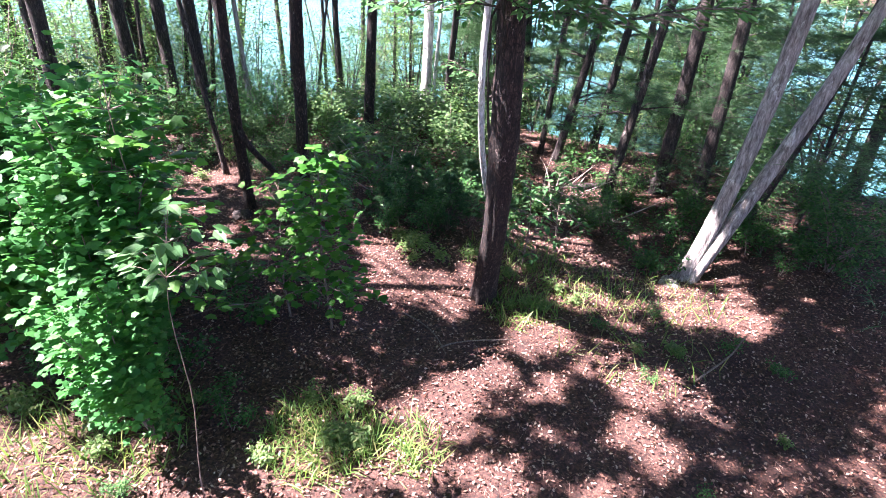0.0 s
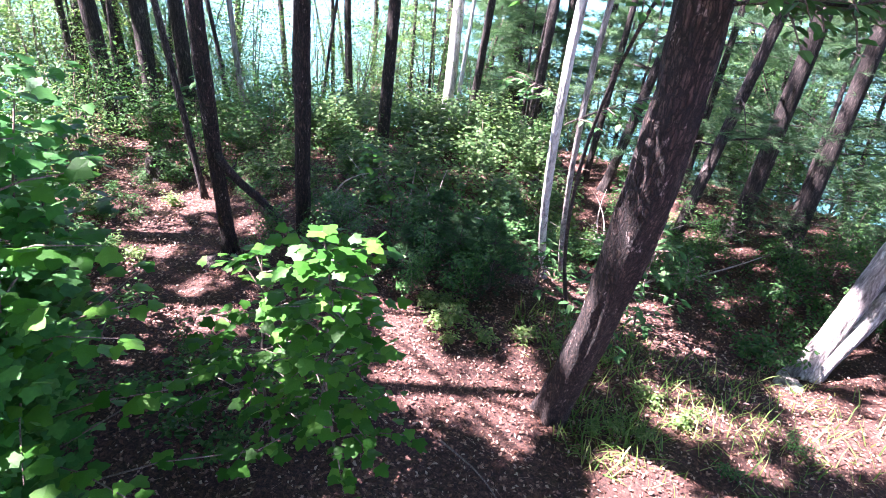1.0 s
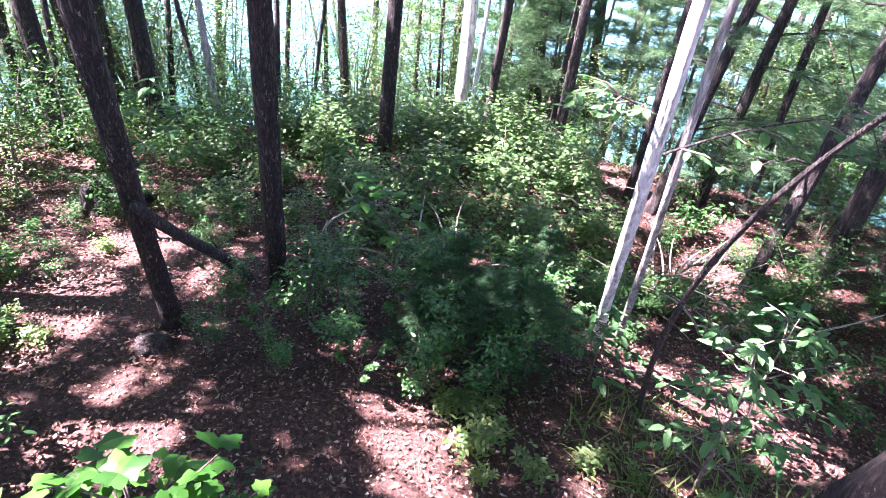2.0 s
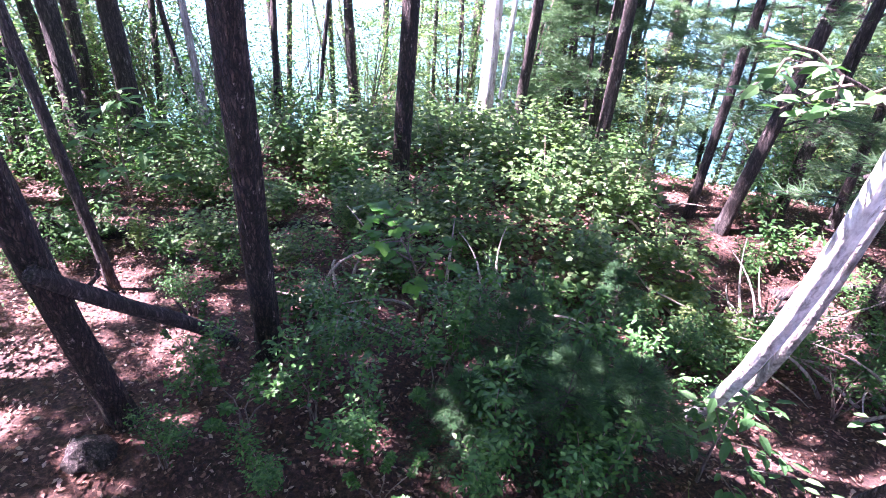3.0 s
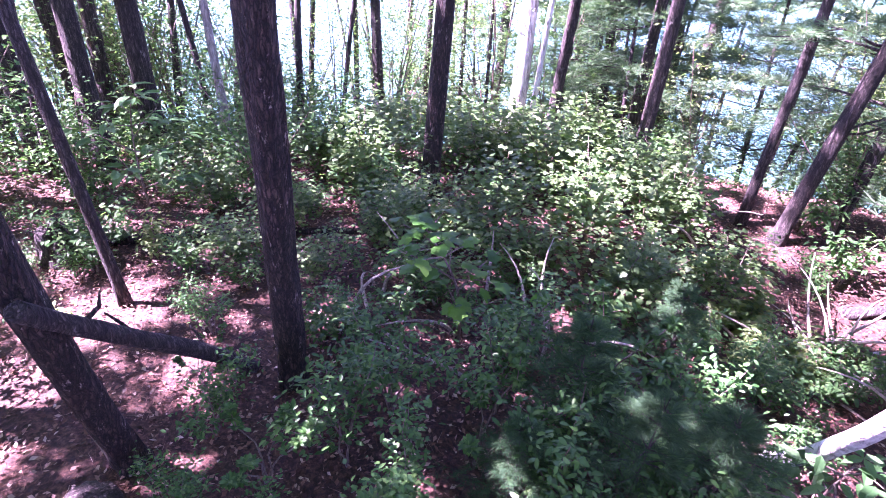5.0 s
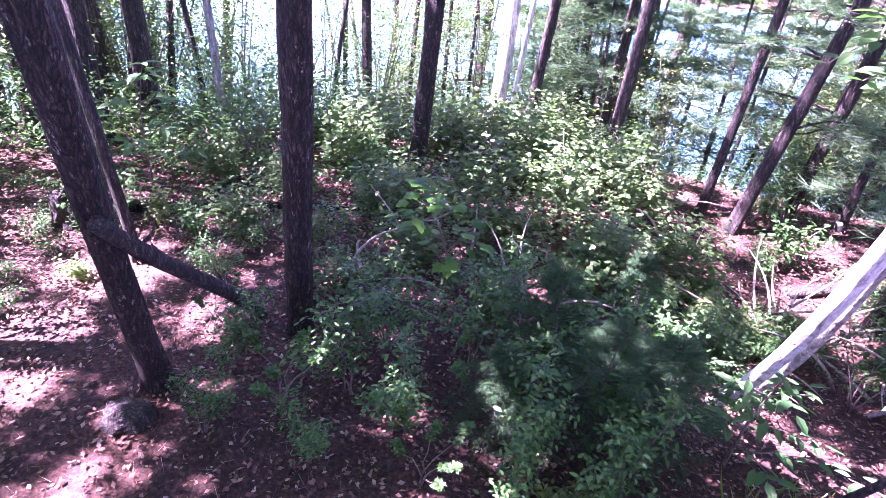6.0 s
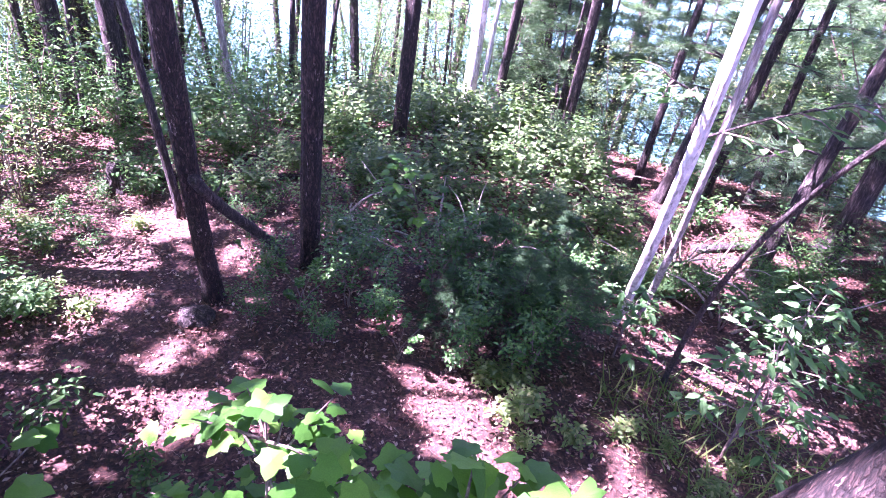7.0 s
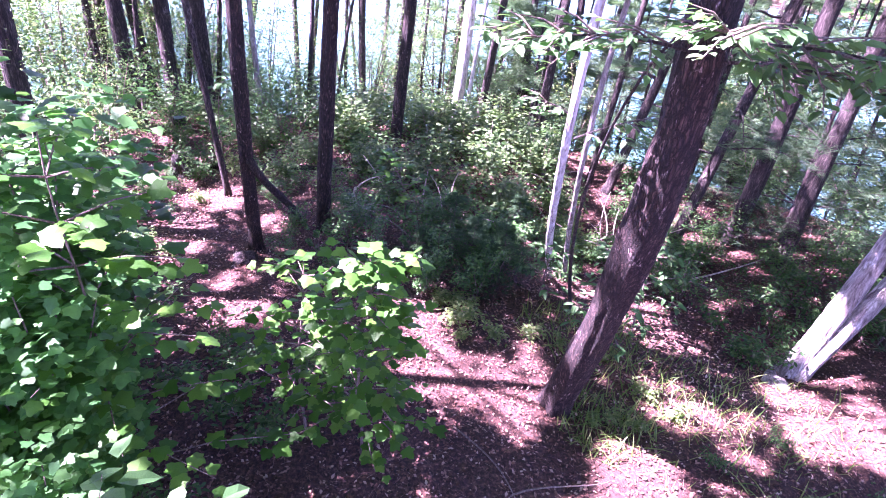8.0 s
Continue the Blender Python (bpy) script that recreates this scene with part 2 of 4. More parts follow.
def maple_template():
    out = [(0.0, 0.0), (-0.03, 0.22), (0.04, 0.44), (0.22, 0.42), (0.42, 0.58), (0.50, 0.46), (0.56, 0.30), (0.78, 0.22), (1.0, 0.0)]
    out = out + [(x, -y) for x, y in out[-2:0:-1]]
    verts = [(0.36, 0.0, 0.02)] + [(x, y, -0.22 * y * y - 0.10 * max(0, x - 0.4) ** 2 + 0.03 * abs(y)) for x, y in out]
    n = len(out)
    return np.array(verts), [(0, 1 + (i + 1) % n, 1 + i) for i in range(n)]


MAPLE = maple_template()


def cloud(pos, heading, tilt, roll, size, template):
    """Many leaves as one list of verts and faces. heading, tilt and roll in radians, arrays."""
    tv, tf = template
    n, k = len(pos), len(tv)
    ch, sh, ct, st, cr, sr = np.cos(heading), np.sin(heading), np.cos(tilt), np.sin(tilt), np.cos(roll), np.sin(roll)
    ax = np.stack([ch * ct, sh * ct, st], 1)
    ay0 = np.stack([-sh, ch, np.zeros(n)], 1)
    az0 = np.cross(ax, ay0)
    ay = ay0 * cr[:, None] + az0 * sr[:, None]
    az = np.cross(ax, ay)
    v = pos[:, None] + size[:, None, None] * (tv[None, :, 0:1] * ax[:, None] + tv[None, :, 1:2] * ay[:, None] + tv[None, :, 2:3] * az[:, None])
    base = (np.arange(n) * k)[:, None]
    faces = []
    for f in tf:
        faces.append(base + np.array(f)[None])
    faces = np.concatenate(faces)
    return v.reshape(-1, 3), faces


def cloud_mesh(name, *sets):
    verts, faces, off = [], [], 0
    for v, f in sets:
        verts.append(v)
        faces.append(f + off)
        off += len(v)
    v, f = np.concatenate(verts), np.concatenate(faces)
    me = bpy.data.meshes.new(name)
    me.vertices.add(len(v))
    me.vertices.foreach_set("co", v.astype(np.float32).ravel())
    me.loops.add(f.size)
    me.loops.foreach_set("vertex_index", f.astype(np.int32).ravel())
    me.polygons.add(len(f))
    me.polygons.foreach_set("loop_start", np.arange(0, f.size, f.shape[1], dtype=np.int32))
    me.update(calc_edges=True)
    return me


RNG = np.random.default_rng(7)


# ---- ground and water ----
def axis_steps(fine_from, fine_to, step, far_from, far_to):
    vals = list(np.arange(fine_from, fine_to + 1e-6, step))
    s, v = step, fine_to
    while v < far_to:
        s *= 1.22
        v += s
        vals.append(min(v, far_to))
    s, v = step, fine_from
    while v > far_from:
        s *= 1.22
        v -= s
        vals.insert(0, max(v, far_from))
    return vals


def build_ground():
    xs, ys = axis_steps(-9, 9, 0.16, -600, 600), axis_steps(-1, 17, 0.16, -600, 600)
    verts = [(x, y, ground_z(x, y)) for y in ys for x in xs]
    w = len(xs)
    faces = [(j * w + i, j * w + i + 1, (j + 1) * w + i + 1, (j + 1) * w + i) for j in range(len(ys) - 1) for i in range(w - 1)]
    ob = new("ground", mesh_of("ground", verts, faces))
    ob.data.materials.append(GROUND)
    tagged(ob, "brown forest floor of dry leaves and pine straw", "ground", kind="structure")


def build_lake():
    ob = new("water", mesh_of("water", [(-400, 15, LAKE), (400, 15, LAKE), (400, 330, LAKE), (-400, 330, LAKE)], [(0, 1, 2, 3)], False))
    ob.data.materials.append(WATER)
    tagged(ob, "bright turquoise lake water below the wooded bank", "lake", kind="structure")


build_ground()
build_lake()


# ---- trees ----
def trunk_line(x, y, lean, curve, height, step):
    """Points of a trunk from its foot; the curve fades out above 4.5 m."""
    z0 = ground_z(x, y) - 0.12
    pts, h = [], 0.0
    if len(curve) > 2:  # a bent stem, given as rows of height, x, y
        hs, xs, ys = zip(*curve)
        fx, fy = np.polyfit(hs, xs, 3), np.polyfit(hs, ys, 3)
        while h < height:
            k, more = min(h, hs[-1]), max(0.0, h - hs[-1])
            pts.append(Vector((np.polyval(fx, k) + more * lean[0], np.polyval(fy, k) + more * lean[1], z0 + h)))
            h += step if h < 4.5 else step * 8
        return pts
    top = min(height, 4.5)
    while h < height:
        k = min(h, top)
        slope = [lean[i] + 2 * curve[i] * top for i in (0, 1)]
        px = x + lean[0] * k + curve[0] * k * k + (max(0, h - top)) * slope[0] * 0.6
        py = y + lean[1] * k + curve[1] * k * k + (max(0, h - top)) * slope[1] * 0.6
        pts.append(Vector((px, py, z0 + h)))
        h += step if h < 4.5 else step * 8
    return pts


# wanted sun patches on the ground (x, y, radius); crowns are cut for them
SUN_PATCHES = [(-2.9, 2.6, 0.32), (-1.6, 2.6, 0.4), (-1.05, 2.55, 0.32), (-0.15, 2.85, 0.22), (-0.1, 3.35, 0.22), (0.15, 3.55, 0.2), (0.5, 2.75, 0.12), (1.75, 3.1, 0.14), (-0.55, 5.4, 0.28), (-0.1, 5.33, 0.26), (0.2, 5.25, 0.16), (-0.75, 5.9, 0.16),
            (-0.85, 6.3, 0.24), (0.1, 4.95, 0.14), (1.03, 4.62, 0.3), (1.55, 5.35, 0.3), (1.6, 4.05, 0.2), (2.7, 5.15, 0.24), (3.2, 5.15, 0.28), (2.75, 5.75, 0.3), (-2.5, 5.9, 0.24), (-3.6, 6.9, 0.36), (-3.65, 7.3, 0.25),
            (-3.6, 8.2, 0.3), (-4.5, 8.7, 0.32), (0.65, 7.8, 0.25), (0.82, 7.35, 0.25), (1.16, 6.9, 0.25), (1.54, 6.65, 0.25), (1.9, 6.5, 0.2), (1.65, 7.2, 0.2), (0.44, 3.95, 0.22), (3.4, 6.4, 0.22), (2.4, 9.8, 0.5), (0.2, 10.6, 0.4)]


def in_sun_patch(x, y):
    """True where crown leaves are left out so sun lands at x, y."""
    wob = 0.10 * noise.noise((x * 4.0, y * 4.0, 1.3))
    if any((x - a) ** 2 + (y - b) ** 2 < (r + 0.11 + wob) ** 2 for a, b, r in SUN_PATCHES):
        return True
    small = 0.5 * noise.noise((x * 2.3, y * 2.3, 9.1)) + 0.8 * noise.noise((x * 5.5, y * 5.5, 5.5)) + 0.6 * noise.noise((x * 11.0, y * 11.0, 2.5))
    wide = noise.noise((x * 0.55, y * 0.55, 4.2))
    if 1.6 < x < 2.5 and 3.5 < y < 4.15:
        return small > -0.4
    if 2.1 < x < 5.0 and 3.3 < y < 4.9:
        return False
    if x > 1.9 and y < 3.5:
        return small > 0.3
    if x < 0.6 and 1.6 < y < 3.2:
        return small > -0.08
    if -3.4 < x < -0.5 and 3.2 < y < 4.9:
        return small > -0.22
    if -2.4 < x < 0.5 and 6.6 < y < 8.6:
        return small > 0.2
    if x < -2.9 and 6.3 < y < 9.2:
        return small > 0.4
    if x < -2.6 and 9.2 <= y < 12.6:
        return small > 0.1
    if -3.6 < x < -0.6 and 8.0 < y < 9.9:
        return small > 0.3
    if -0.9 < x < 0.5 and 4.7 < y < 6.3:
        return small > -0.15
    if 0.5 < x < 4.0 and 2.0 < y < 6.4:
        return small > 0.05
    if -4.0 < x < -1.2 and 4.6 < y < (6.4 if x < -2.9 else 8.0):
        return small > 0.03
    if -2.6 < x < 4.0 and y < 8.6:
        return small > 0.06
    if x >= 3.6 and y < 11.5:
        return small > 0.2
    if -2.0 < x < 3.6 and y < 12.2:
        return small > -0.22
    if -1.2 < x < 3.0 and y < 14.2:
        return True
    return small + 0.4 * wide > -0.16


def crown_mesh(name, centres, spread, count, size, template=SIMPLE, foot=None):
    n = count * len(centres)
    c = np.repeat(np.array([tuple(p) for p in centres]), count, 0)
    # leaves sit in clumps, so the crown keeps gaps
    d = RNG.normal(0, 1, (n, 3))
    d /= np.linalg.norm(d, axis=1)[:, None]
    pos = c + d * (spread * RNG.random(n) ** 0.45)[:, None] * np.array([1, 1, 0.55])
    # drop leaves whose shadow would fall on a wanted sun patch
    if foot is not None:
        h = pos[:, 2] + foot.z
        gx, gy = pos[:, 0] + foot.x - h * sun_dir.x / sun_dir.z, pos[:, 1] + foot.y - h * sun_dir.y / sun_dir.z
        pos = pos[[not in_sun_patch(a, b) for a, b in zip(gx, gy)]]
        n = len(pos)
    return cloud_mesh(name, cloud(pos, RNG.uniform(0, 6.28, n), RNG.normal(-0.2, 0.4, n), RNG.normal(0, 0.5, n), size * RNG.uniform(0.7, 1.3, n), template))


def tree(name, label, x, y, radius, height, bark, lean=(0, 0), curve=(0, 0), fine=False, crown=True, crown_from=0.42, clumps=9, seed=0, leafmat=None, category="tree", flare=1.0, crown_r=2.2, crown_leaves=130, cut_for_sun=True):
    rnd = random.Random(seed * 31 + 5)
    root = thing(name, label, category, Matrix.Translation((x, y, ground_z(x, y))))
    line = trunk_line(x, y, lean, curve, height, 0.05 if fine else 0.3)
    off = root.matrix_world.translation
    total = line[-1].z - line[0].z
    radii = [radius * (1.0 - 0.72 * ((p.z - line[0].z) / total) ** 1.1) for p in line]
    v, f = tube([p - off for p in line], radii, (54 if radius > 0.14 else 34) if fine else 12, radius * (0.16 if fine else 0.10), 14, seed * 1.7, radius * 0.55 * flare)
    part("trunk", mesh_of("trunk", v, f), bark, root)
    if crown:
        centres = []
        for i in range(clumps):
            k = crown_from + (0.97 - crown_from) * i / max(1, clumps - 1)
            p = line[min(len(line) - 1, max(0, int(next((j for j, q in enumerate(line) if (q.z - line[0].z) >= k * total), len(line) - 1))))] - off
            a = i * 2.4 + rnd.uniform(-0.5, 0.5)
            reach = crown_r * rnd.uniform(0.5, 1.0) * (1.15 - 0.6 * k)
            tip = p + Vector((math.cos(a) * reach, math.sin(a) * reach, reach * rnd.uniform(0.15, 0.55)))
            mid = p.lerp(tip, 0.5) + Vector((0, 0, 0.15))
            r0 = radius * 0.3 * (1.1 - k)
            v, f = tube([p, mid, tip], [r0 + 0.012, r0 * 0.6 + 0.008, 0.008], 7)
            part("limb", mesh_of("limb", v, f), bark, root)
            centres += [tip, mid.lerp(tip, 0.4)]
        part("crown", crown_mesh("crown", centres, crown_r * 0.42, crown_leaves // 2, 0.15, foot=off if cut_for_sun else None), leafmat or LEAF_BROAD, root)
    return root


OAKS = "trees of the ridge"
BIG = [
    # label, x, y, radius, height, bark, lean, curve
    ("thick oak with furrowed reddish brown bark beside the trail", 0.47, 5.22, 0.118, 15, BARK_OAK, (-0.05, -0.04), ((0, 0.47, 5.22), (0.4, 0.475, 5.08), (1.46, 0.475, 4.73), (2.2, 0.45, 4.46), (2.65, 0.435, 4.38), (3.0, 0.41, 4.34))),
    ("leaning dark oak trunk with furrowed bark at the trail edge", -2.68, 7.07, 0.068, 14, BARK_OAK, (0.06, -0.278), (0.0069, 0.0073)),
    ("straight dark oak trunk rising from laurel shrubs", -2.09, 7.74, 0.077, 15, BARK_OAK, (0.05, -0.144), (0.0066, -0.0077)),
    ("slim dark oak trunk behind the maple saplings", -1.64, 11.05, 0.10, 15, BARK_OAK, (0.057, 0.024), (-0.0032, 0.0008)),
    ("pale sunlit birch trunk on the ridge", -0.64, 13.48, 0.12, 15, BARK_WHITE, (0.043, 0.015), (-0.0059, 0.0016)),
    ("leaning tree with white sunlit bark above the hollow", 0.85, 7.99, 0.04, 12, BARK_WHITE, (0.04, -0.03), ((0, 0.85, 7.99), (0.7, 0.62, 7.36), (1.5, 0.45, 6.84), (2.2, 0.36, 6.54), (3.0, 0.32, 6.36))),
    ("second slim white stem beside the leaning tree", 1.08, 8.12, 0.028, 10, BARK_PALE, (0.06, -0.02), ((0, 1.08, 8.12), (0.7, 0.86, 7.5), (1.5, 0.68, 7.02), (2.2, 0.60, 6.76), (3.0, 0.58, 6.66))),
    ("leaning maple stem with pale grey lichen bark", 3.06, 6.33, 0.095, 13, BARK_PALE, (0.1, 0.03), ((0, 3.06, 6.33), (0.6, 3.25, 6.38), (1.2, 3.41, 6.42), (2.75, 3.63, 6.5), (3.5, 3.70, 6.52))),
    ("twin maple stem with grey bark leaning outwards", 3.14, 6.27, 0.085, 13, BARK_PALE, (0.3, 0.02), ((0, 3.14, 6.27), (0.6, 3.40, 6.33), (1.2, 3.65, 6.38), (2.1, 3.99, 6.42), (3.1, 4.32, 6.45))),
    ("dark leaning trunk behind the pale maple", 4.3, 7.6, 0.09, 13, BARK_DARK, (0.30, -0.05), (-0.02, 0.0)),
    ("dark trunk standing in the hollow", 2.75, 9.15, 0.075, 13, BARK_DARK, (0.12, -0.02), (0.0, 0.0)),
    ("thin dark crooked stem bending over the hollow", 0.95, 6.95, 0.019, 3.5, BARK_DARK, (0.5, -0.35), ((0, 0.95, 6.95), (1.0, 0.62, 6.32), (2.0, 0.42, 5.74), (2.5, 0.34, 5.38), (3.0, 0.30, 4.85), (3.3, 0.27, 4.55))),
    ("pine trunk leaning over the lake bank", 2.15, 10.95, 0.078, 14, BARK_DARK, (0.165, -0.02), (0.0, 0.0)),
    ("grey-brown trunk with mottled bark in the grove", -6.1, 11.1, 0.13, 13, BARK_DARK, (-0.05, 0.0), (0.0, 0.0)),
    ("dark trunk in the grove above the lake", -5.2, 11.95, 0.13, 14, BARK_DARK, (-0.02, 0.0), (0.0, 0.0)),
    ("thin straight trunk before the lake", -2.57, 13.5, 0.075, 14, BARK_DARK, (-0.073, 0.015), (0.0126, 0.0018)),
    ("thin dark pine trunk before the lake", -0.87, 17.1, 0.10, 14, BARK_DARK, (0.03, -0.006), (0.0, 0.0)),
    ("dark trunk on the lake bank", 0.91, 18.5, 0.14, 15, BARK_DARK, (0.034, 0.004), (-0.0064, 0.0006)),
]
for i, (label, x, y, r, h, bark, lean, curve) in enumerate(BIG):
    near = y < 9.5
    # crowns are unseen; near ones are leafier to deepen the shade
    tree("tree", label, x, y, r, h, bark, lean, curve, fine=near, seed=i, crown_from=0.5, clumps=9 if near else 5, crown=i not in (6, 11), flare=0.3 if bark is BARK_WHITE or i == 6 else 1.0, crown_r=2.6 if near else 2.0, crown_leaves=1500 if near else 400)

MORE = [
    # x, y, radius, lean, bark
    (-3.48, 8.37, 0.05, -0.13, BARK_DARK), (-7.55, 13.9, 0.14, 0.06, BARK_DARK), (-6.6, 14.2, 0.09, -0.3, BARK_DARK),
    (-7.6, 12.4, 0.07, 0.03, BARK_DARK), (-3.45, 12.3, 0.055, 0.04, BARK_DARK), (-4.0, 14.5, 0.06, 0.06, BARK_DARK),
    (-6.2, 16.5, 0.10, 0.10, BARK_DARK), (-0.15, 13.34, 0.10, 0.064, BARK_DARK), (1.03, 15.3, 0.10, -0.06, BARK_DARK),
    (1.06, 13.55, 0.10, 0.03, BARK_DARK), (0.97, 12.54, 0.11, 0.05, BARK_DARK), (1.94, 14.84, 0.12, -0.03, BARK_DARK), (2.88, 16.8, 0.14, 0.044, BARK_OAK), (4.28, 20.0, 0.16, 0.0, BARK_OAK),
    (1.9, 11.3, 0.07, 0.06, BARK_DARK), (2.96, 11.35, 0.10, 0.107, BARK_DARK), (-0.45, 13.1, 0.05, 0.05, BARK_WHITE),
    (3.73, 9.4, 0.15, 0.02, BARK_DARK), (4.15, 8.75, 0.13, 0.02, BARK_DARK), (7.56, 9.95, 0.16, 0.0, BARK_DARK),
    (3.6, 11.2, 0.07, 0.0, BARK_DARK), (5.6, 13.6, 0.10, 0.03, BARK_DARK), (-7.9, 13.2, 0.13, 0.08, BARK_DARK),
    (-6.6, 12.7, 0.13, -0.10, BARK_DARK), (-5.58, 11.4, 0.15, -0.02, BARK_DARK), (-4.2, 11.9, 0.065, -0.07, BARK_PALE),
    (-9.6, 12.2, 0.12, -0.05, BARK_DARK), (-10.8, 15.4, 0.12, 0.02, BARK_DARK),
    (-8.8, 17.0, 0.11, 0.0, BARK_DARK), (-5.0, 17.4, 0.10, -0.04, BARK_DARK), (-2.9, 18.6, 0.10, 0.02, BARK_DARK),
    (-9.2, 9.4, 0.12, -0.04, BARK_DARK), (-11.8, 10.6, 0.14, 0.03, BARK_DARK),
    (-5.9, 10.9, 0.05, 0.05, BARK_DARK), (-4.7, 12.6, 0.05, -0.12, BARK_DARK), (-5.6, 13.2, 0.065, 0.1, BARK_DARK), (-3.2, 14.6, 0.055, 0.02, BARK_DARK),
    (-2.2, 15.6, 0.06, 0.04, BARK_DARK), (-1.5, 15.0, 0.045, 0.0, BARK_DARK), (-6.9, 11.6, 0.07, -0.05, BARK_DARK),
    (6.2, 16.0, 0.12, 0.08, BARK_DARK), (7.8, 14.4, 0.11, 0.10, BARK_DARK), (7.2, 18.4, 0.12, 0.04, BARK_DARK),
]
for i, (x, y, r, lean, bark) in enumerate(MORE):
    pale = bark in (BARK_PALE, BARK_WHITE)
    tree("tree", "slim pale trunk among the lakeside trees" if pale else "slim dark trunk among the lakeside trees", x, y, r * 0.8, 11 + 3 * random.random(), bark, (lean, -0.02 + 0.05 * random.random()),
         (random.uniform(-0.006, 0.006), 0), seed=40 + i, clumps=4, crown_from=0.62, crown_r=1.5, crown_leaves=50, leafmat=LEAF_YELLOW if i % 3 == 0 else None)

rnd = random.Random(77)
for i in range(26):
    x, y = rnd.uniform(-11, 5), rnd.uniform(12.6, 19.5)
    tree("tree", "thin young tree on the lake bank", x, y, rnd.uniform(0.022, 0.05), 8, BARK_DARK, (rnd.uniform(-0.1, 0.1), rnd.uniform(-0.05, 0.05)), (rnd.uniform(-0.02, 0.02), 0), seed=200 + i, clumps=2, crown_from=0.75, crown_r=1.0, crown_leaves=60, leafmat=LEAF_YELLOW)

# forest round the walk, added for shade: the same few trees, turned and scaled
STOCK = [tree("tree", "tall dark-barked forest tree, broad green crown added for shade", 30.0 + 4 * i, -30.0, 0.16, 15, BARK_DARK, (0.03, 0.02), (0, 0), seed=90 + i, clumps=6, crown_from=0.35, crown_r=4.2, crown_leaves=2000, cut_for_sun=False) for i in range(3)]
# single trees towards the sun; their unseen crowns are placed to shade the trail
for i, (x, y, h) in enumerate([(-6.6, 9.2, 15), (-8.2, 9.9, 16), (-6.6, 5.8, 10), (-5.2, 4.9, 13), (-5.0, 7.1, 14), (-9.2, 6.6, 15), (-8.8, 3.6, 14), (-6.9, 0.9, 13), (-10.6, 9.4, 17), (-11.2, 4.6, 17), (-9.0, 12.0, 16), (-6.2, 12.6, 14)]):
    tree("tree", "tall dark-barked forest tree, broad green crown added for shade", x, y, 0.10, h, BARK_DARK, (0.02, 0.0), (0, 0), seed=120 + i, clumps=9, crown_from=0.45, crown_r=3.8, crown_leaves=1400)
spots = [(-9.6, -6.5), (-4.4, -4.6), (-1.2, -4.5), (3.2, -3.0), (-20.0, 3.2),
         (6.2, 0.6), (7.6, 4.2), (8.8, 7.4), (-21.0, -1.0), (-14.0, -6.0), (1.0, -9.0), (6.0, -6.5), (10.5, -1.5), (11.5, 5.0), (-5.5, -8.0), (12.5, 10.0), (-20.0, 13.5), (-17.0, 16.0)]
for i, (x, y) in enumerate(spots):
    rnd = random.Random(i)
    copy_thing(STOCK[i % 3], Matrix.Translation((x, y, ground_z(x, y))) @ pose(0, 0, 0, 0, 0, rnd.uniform(0, 360)) @ Matrix.Scale(rnd.uniform(0.85, 1.1), 4))


# ---- saplings whose leaves stand out one by one ----
def leaf_part(me, mat, parent, at, heading, tilt, roll, size):
    ob = part("leaf", me, mat, parent)
    ob.matrix_local = Matrix.Translation(at) @ Matrix.Rotation(heading, 4, "Z") @ Matrix.Rotation(-tilt, 4, "Y") @ Matrix.Rotation(roll, 4, "X") @ Matrix.Scale(size, 4)
    return ob


LEAF_MESH = {key: mesh_of(key, tpl[0], [tuple(f) for f in tpl[1]], False) for key, tpl in (("maple", MAPLE), ("oval", OVAL))}


